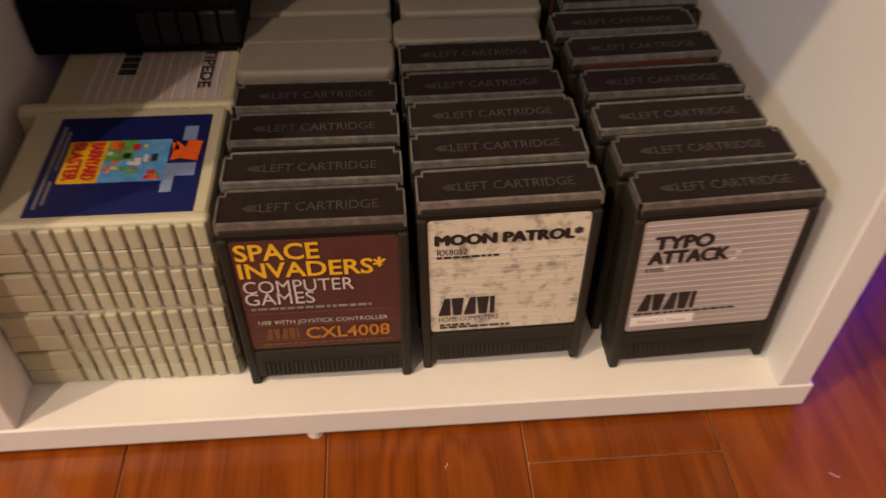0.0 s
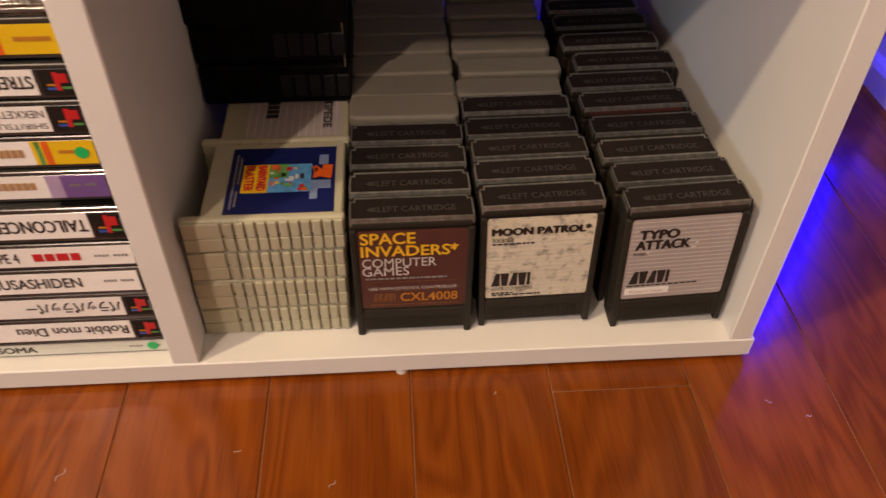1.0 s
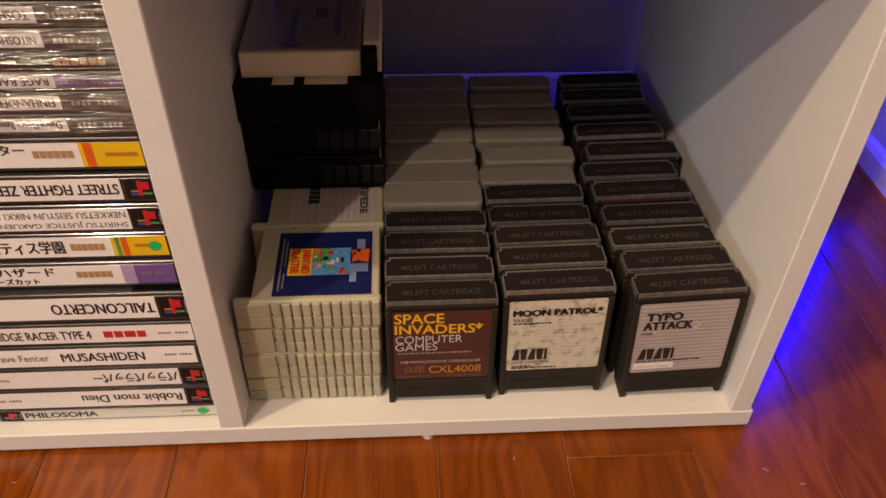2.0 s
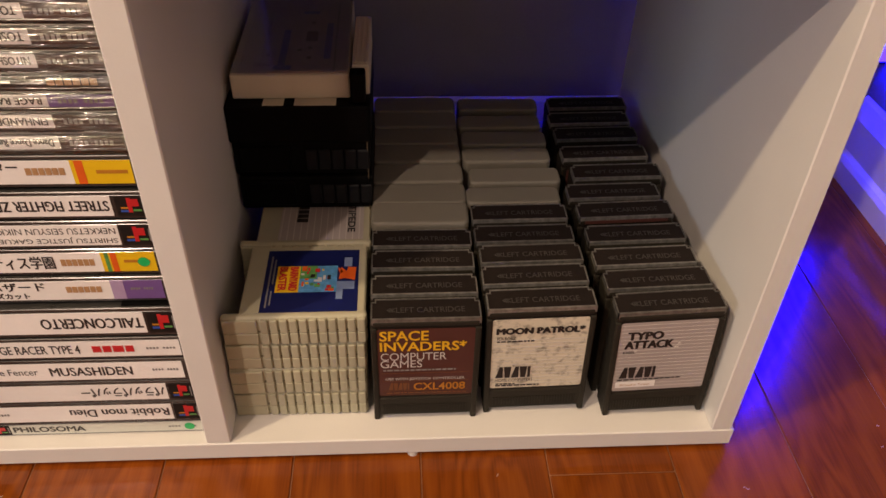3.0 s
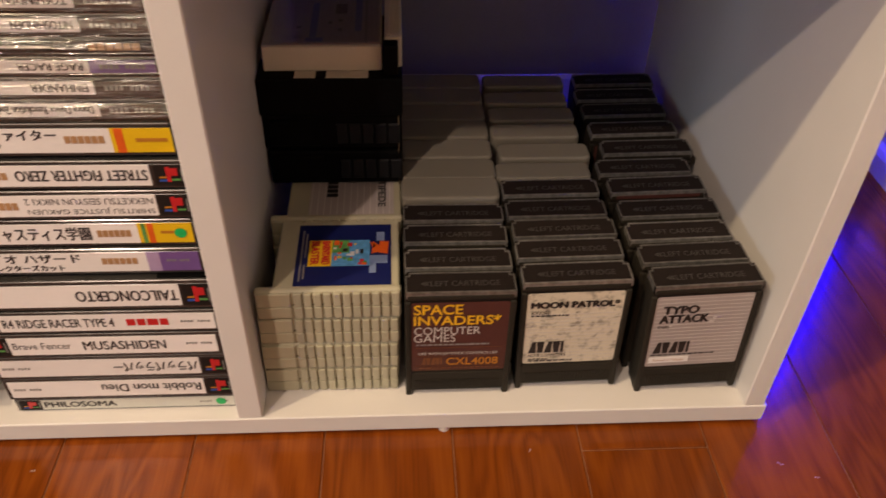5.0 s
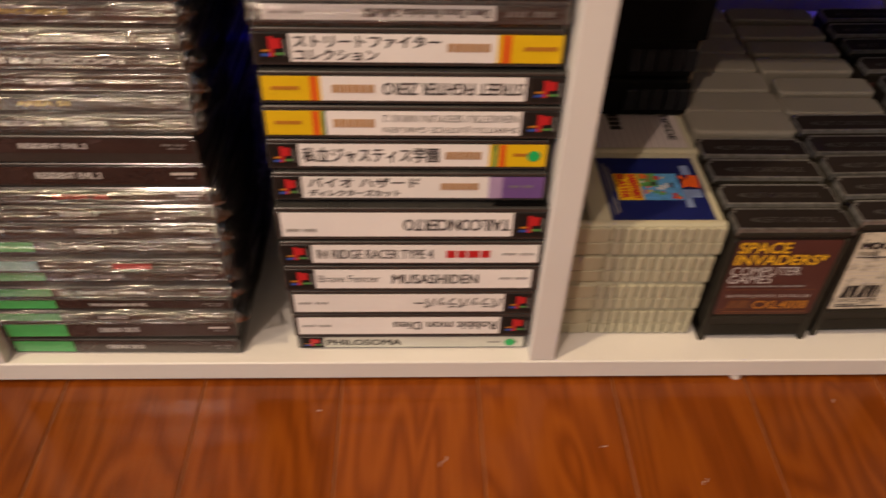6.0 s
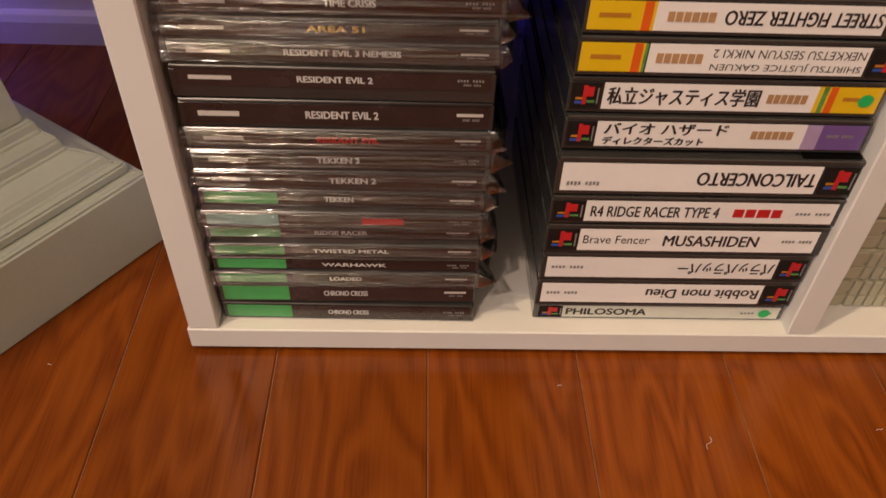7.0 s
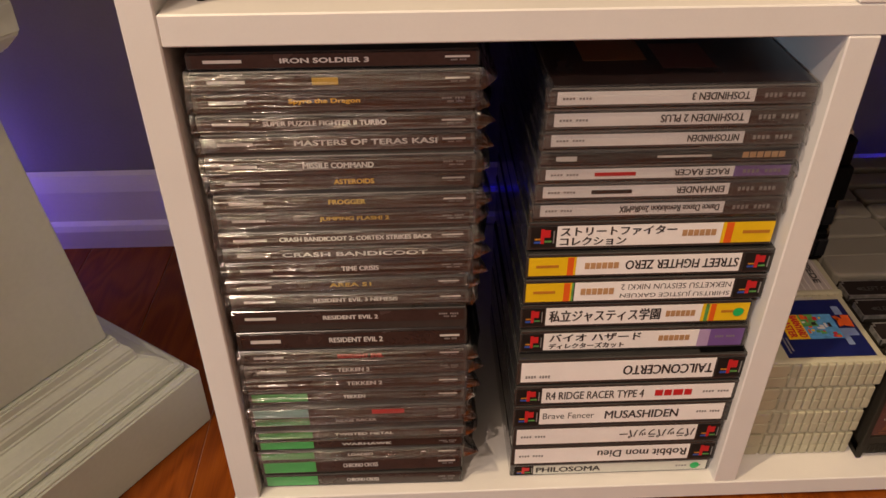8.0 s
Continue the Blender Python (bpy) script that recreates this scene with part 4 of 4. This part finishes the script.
# black strip in the gap between two cases, at their right end
tagged(new("gap_strip", mesh_of("gap_strip", boxed(-0.0400, -0.0155, 0.0062, 0.05, 0.1213, 0.1221), BLACK)), "black strip in the gap between two disc cases", "tape")

left_cases = [
    # z1, title, x from, x to, ink, green block, sleeve, height share
    (0.0290, "CHRONO CROSS", 0.42, 0.58, LIGHTINK, GREEN, False),
    (0.0430, "CHRONO CROSS", 0.41, 0.58, LIGHTINK, GREEN, False),
    (0.0520, "LOADED", 0.44, 0.56, LIGHTINK, GREEN, True),
    (0.0606, "WARHAWK", 0.41, 0.65, LIGHTINK, GREEN, False),
    (0.0692, "TWISTED METAL", 0.38, 0.66, LIGHTINK, GREEN, True),
    (0.0785, "RIDGE RACER", 0.40, 0.59, STRIPE, GREEN, True),
    (0.0890, None, 0.57, 0.72, RED, TEAL, True),
    (0.0992, "TEKKEN", 0.44, 0.54, LIGHTINK, GREEN, True),
    (0.1100, "TEKKEN 2", 0.46, 0.62, LIGHTINK, None, True),
    (0.1205, "TEKKEN 3", 0.42, 0.56, LIGHTINK, None, True),
    (0.1312, "RESIDENT EVIL", 0.43, 0.63, RED, None, True),
    (0.1450, "RESIDENT EVIL 2", 0.40, 0.63, LIGHTINK, None, False),
    (0.1600, "RESIDENT EVIL 2", 0.39, 0.62, LIGHTINK, None, False),
    (0.1695, "RESIDENT EVIL 3 NEMESIS", 0.35, 0.70, LIGHTINK, None, True),
    (0.1785, "AREA 51", 0.43, 0.60, GOLDINK, None, True),
    (0.1895, "TIME CRISIS", 0.47, 0.62, LIGHTINK, None, True),
    (0.1988, "CRASH BANDICOOT", 0.20, 0.82, LIGHTINK, None, True),
    (0.2085, "CRASH BANDICOOT 2: CORTEX STRIKES BACK", 0.20, 0.84, LIGHTINK, None, True),
    (0.2190, "JUMPING FLASH! 2", 0.40, 0.67, GOLDINK, None, True),
    (0.2290, "FROGGER", 0.44, 0.58, GOLDINK, None, True),
    (0.2390, "ASTEROIDS", 0.47, 0.62, YELINK, None, True),
    (0.2498, "MISSILE COMMAND", 0.36, 0.62, LIGHTINK, None, True),
    (0.2602, "MASTERS OF TERAS KASI", 0.34, 0.86, LIGHTINK, None, True),
    (0.2695, "SUPER PUZZLE FIGHTER II TURBO", 0.24, 0.68, LIGHTINK, None, True),
    (0.2803, "Spyro the Dragon", 0.34, 0.59, YELINK, None, True),
    (0.2902, None, 0.42, 0.51, GOLDINK, None, True),
    (0.2987, "IRON SOLDIER 3", 0.32, 0.62, LIGHTINK, None, False),
]
BAGS = [sleeve_mesh(0.1225, 0.141, 0.0100, 200 + s) for s in range(7)]
z0 = BZ + 0.0003
for k, (z1, text, a, b, ink, block, bag) in enumerate(left_cases):
    x0, y = -0.2940 + 0.00018 * k + random.uniform(-0.0008, 0.0012), 0.0060 + random.uniform(-0.0012, 0.0018)
    bits = "dark disc case with a black spine" if not block else "dark disc case with green-ended black spine"
    c = thing("disc_case", pose(x0, y, z0, 0, 0, random.uniform(-0.5, 0.5)), ("sleeved " if bag else "") + bits, "disc case", "stack of boxed discs by the left panel")
    w, h, d = 0.1225, z1 - z0 - 0.0002, 0.141
    case_body(w, d, h, c, not bag)
    items = [("block", 0.02, 0.985, BROWNSPINE)]
    if block:
        items.append(("stripe", 0.02, 0.275, block))
    else:
        items.append(("bar", 0.06, 0.19, STRIPE, (0.38, 0.62)))
    if text:
        items.append(("text", max(a, 0.24), b, text, (0.29, 0.72) if bag else (0.32, 0.68), ink, False, 0.014))
    elif text is None:
        items.append(("bar", a, b, ink, (0.22, 0.78)))
    items += [("bar", 0.88, 0.965, STRIPE if k % 3 else SOFTINK, (0.54, 0.68)), ("bar", 0.90, 0.955, SOFTINK, (0.30, 0.42))]
    spine(c, w, h, items, *((0.20, 0.80) if bag else (0.40, 0.88) if k == 12 else (0.16, 0.84)))
    if bag:
        sl = part("sleeve", BAGS[k % 7], SLEEVE, c, "crinkled clear plastic sleeve")
        sl.matrix_basis = Matrix.Diagonal((1, 1, h / 0.0100, 1))
    z0 = z1

# ---- things on the upper shelf ----
UZ = LV[1] + 0.0135
upper = "dark olive plastic cartridge on the upper shelf"
for i, x in enumerate((-0.252, -0.188, -0.124, -0.060)):
    if i == 3:
        g = thing("game_cartridge", pose(x, 0.016, UZ), "plain warm grey plastic cartridge on the upper shelf", "cartridge", "cartridges on the upper shelf")
        part("shell", GSHELL, GREY, g)
    else:
        dark_cart(pose(x, 0.016, UZ), upper, "cartridges on the upper shelf")

# ---- pedestal ----


def square_ring(bm, prof, cut):
    """A square pedestal from a profile of (inset, height), mitred at its corners."""
    rings = []
    for inset, z in prof:
        a, b = inset, cut - inset
        rings.append([bm.verts.new(v) for v in ((a, a, z), (b, a, z), (b, b, z), (a, b, z))])
    for r, s in zip(rings, rings[1:]):
        for i in range(4):
            bm.faces.new((r[i], r[(i + 1) % 4], s[(i + 1) % 4], s[i]))
    bm.faces.new(rings[0][::-1])
    bm.faces.new(rings[-1])
    bmesh.ops.bevel(bm, geom=list(bm.edges), offset=0.0012, segments=2, affect="EDGES")
    return bm


# wider than the faces in view, to shade the corner at its left
SIDE = 0.35
angle = math.degrees(math.atan2(-0.818, -0.575))
ped = thing("pedestal", pose(-0.343, 0.081, 0, 0, 0, angle) @ Matrix.Diagonal((1, -1, 1, 1)), "pale green plaster pedestal with moulded base on the floor", "pedestal")
part("plinth", square_ring(bmesh.new(), [(0, 0), (0, 0.048), (0.003, 0.050)], SIDE), PLASTER, ped)
part("base_moulding", square_ring(bmesh.new(), [(0.006, 0.050), (0.006, 0.056), (0.011, 0.057), (0.014, 0.062), (0.020, 0.066), (0.025, 0.068), (0.026, 0.074), (0.029, 0.078), (0.031, 0.080), (0.032, 0.086)], SIDE), PLASTER, ped)
part("shaft", square_ring(bmesh.new(), [(0.035, 0.086), (0.048, 0.262)], SIDE), PLASTER, ped)
# cap mouldings; the plain block above 0.352 is unseen, added to cast shade
part("cap_and_shade_block", square_ring(bmesh.new(), [(i + 0.012, z) for i, z in ((0.032, 0.262), (0.032, 0.268), (0.031, 0.272), (0.024, 0.276), (0.018, 0.284), (0.018, 0.300), (0.024, 0.310), (0.010, 0.318), (0.010, 0.345), (0.016, 0.350), (0.030, 0.352), (0.030, 0.640))], SIDE), PLASTER, ped)

# ---- lint and dust flecks on the floor ----


def fleck(x, y, length, turn, bend):
    """A short curled thread lying on the boards."""
    cu = bpy.data.curves.new("thread", "CURVE")
    cu.dimensions, cu.bevel_depth, cu.bevel_resolution = "3D", 0.00012, 1
    sp = cu.splines.new("POLY")
    sp.points.add(6)
    for i in range(7):
        u = i / 6 - 0.5
        sp.points[i].co = (0.6 * u * length, 0.6 * bend * math.sin(i * 1.1), 0.0003 + 0.0002 * math.sin(i), 1)
    tmp = bpy.data.objects.new("thread", cu)
    me = bpy.data.meshes.new_from_object(tmp)
    bpy.data.objects.remove(tmp)
    me.materials.clear()
    me.materials.append(LIGHTINK)
    ob = new("lint_thread", me)
    ob.matrix_basis = pose(x, y, 0, 0, 0, turn)
    return tagged(ob, "small pale lint thread on the wood floor", "lint", "lint on the floor")


for spec in ((0.022, -0.044, 0.006, 20, 0.0006), (0.155, -0.016, 0.004, 70, 0.0005), (0.300, -0.030, 0.006, -15, 0.001), (0.318, -0.040, 0.005, 10, 0.0008), (0.395, -0.004, 0.004, 40, 0.0006),
             (0.400, 0.012, 0.003, 0, 0.0004), (-0.128, -0.020, 0.004, 30, 0.0007), (-0.062, -0.052, 0.012, 65, 0.0016), (-0.378, -0.010, 0.003, 0, 0.0004), (0.070, -0.065, 0.008, 50, 0.0012)):
    fleck(*spec)

# ---- floor planks, last ----
PW = 0.0757
rnd = random.Random(5)
PL = {}
first = 0.0345 - PW * 43
for i in range(50):
    x = first + i * PW
    if x > X1:
        break
    y = Y0 + rnd.uniform(-0.5, 0)
    if abs(x - 0.1859) < 0.01:
        y = -0.0165 - 1.2 * 3
    n = 0
    while y < Y1:
        ln = 1.2 if abs(x - 0.1859) < 0.01 else rnd.choice((0.7, 0.9, 1.2))
        if abs(x - 0.1859) > 0.01 and -0.35 < y + ln < 0.31:
            ln += 0.7
        xa, xb, ya, yb = max(x, X0), min(x + PW, X1), max(y, Y0), min(y + ln, Y1)
        if xb - xa > 0.01 and yb - ya > 0.01:
            key = (round(xb - xa, 4), round(yb - ya, 4))
            if key not in PL:
                PL[key] = mesh_of("plank", boxed(0.0003, key[0] - 0.0003, 0.0003, key[1] - 0.0003, -0.012, 0.0, bevel=0.0006), OAK)
            p = new("plank", PL[key])
            p.parent = floor
            p.matrix_basis = pose(xa, ya, 0)
        y += ln
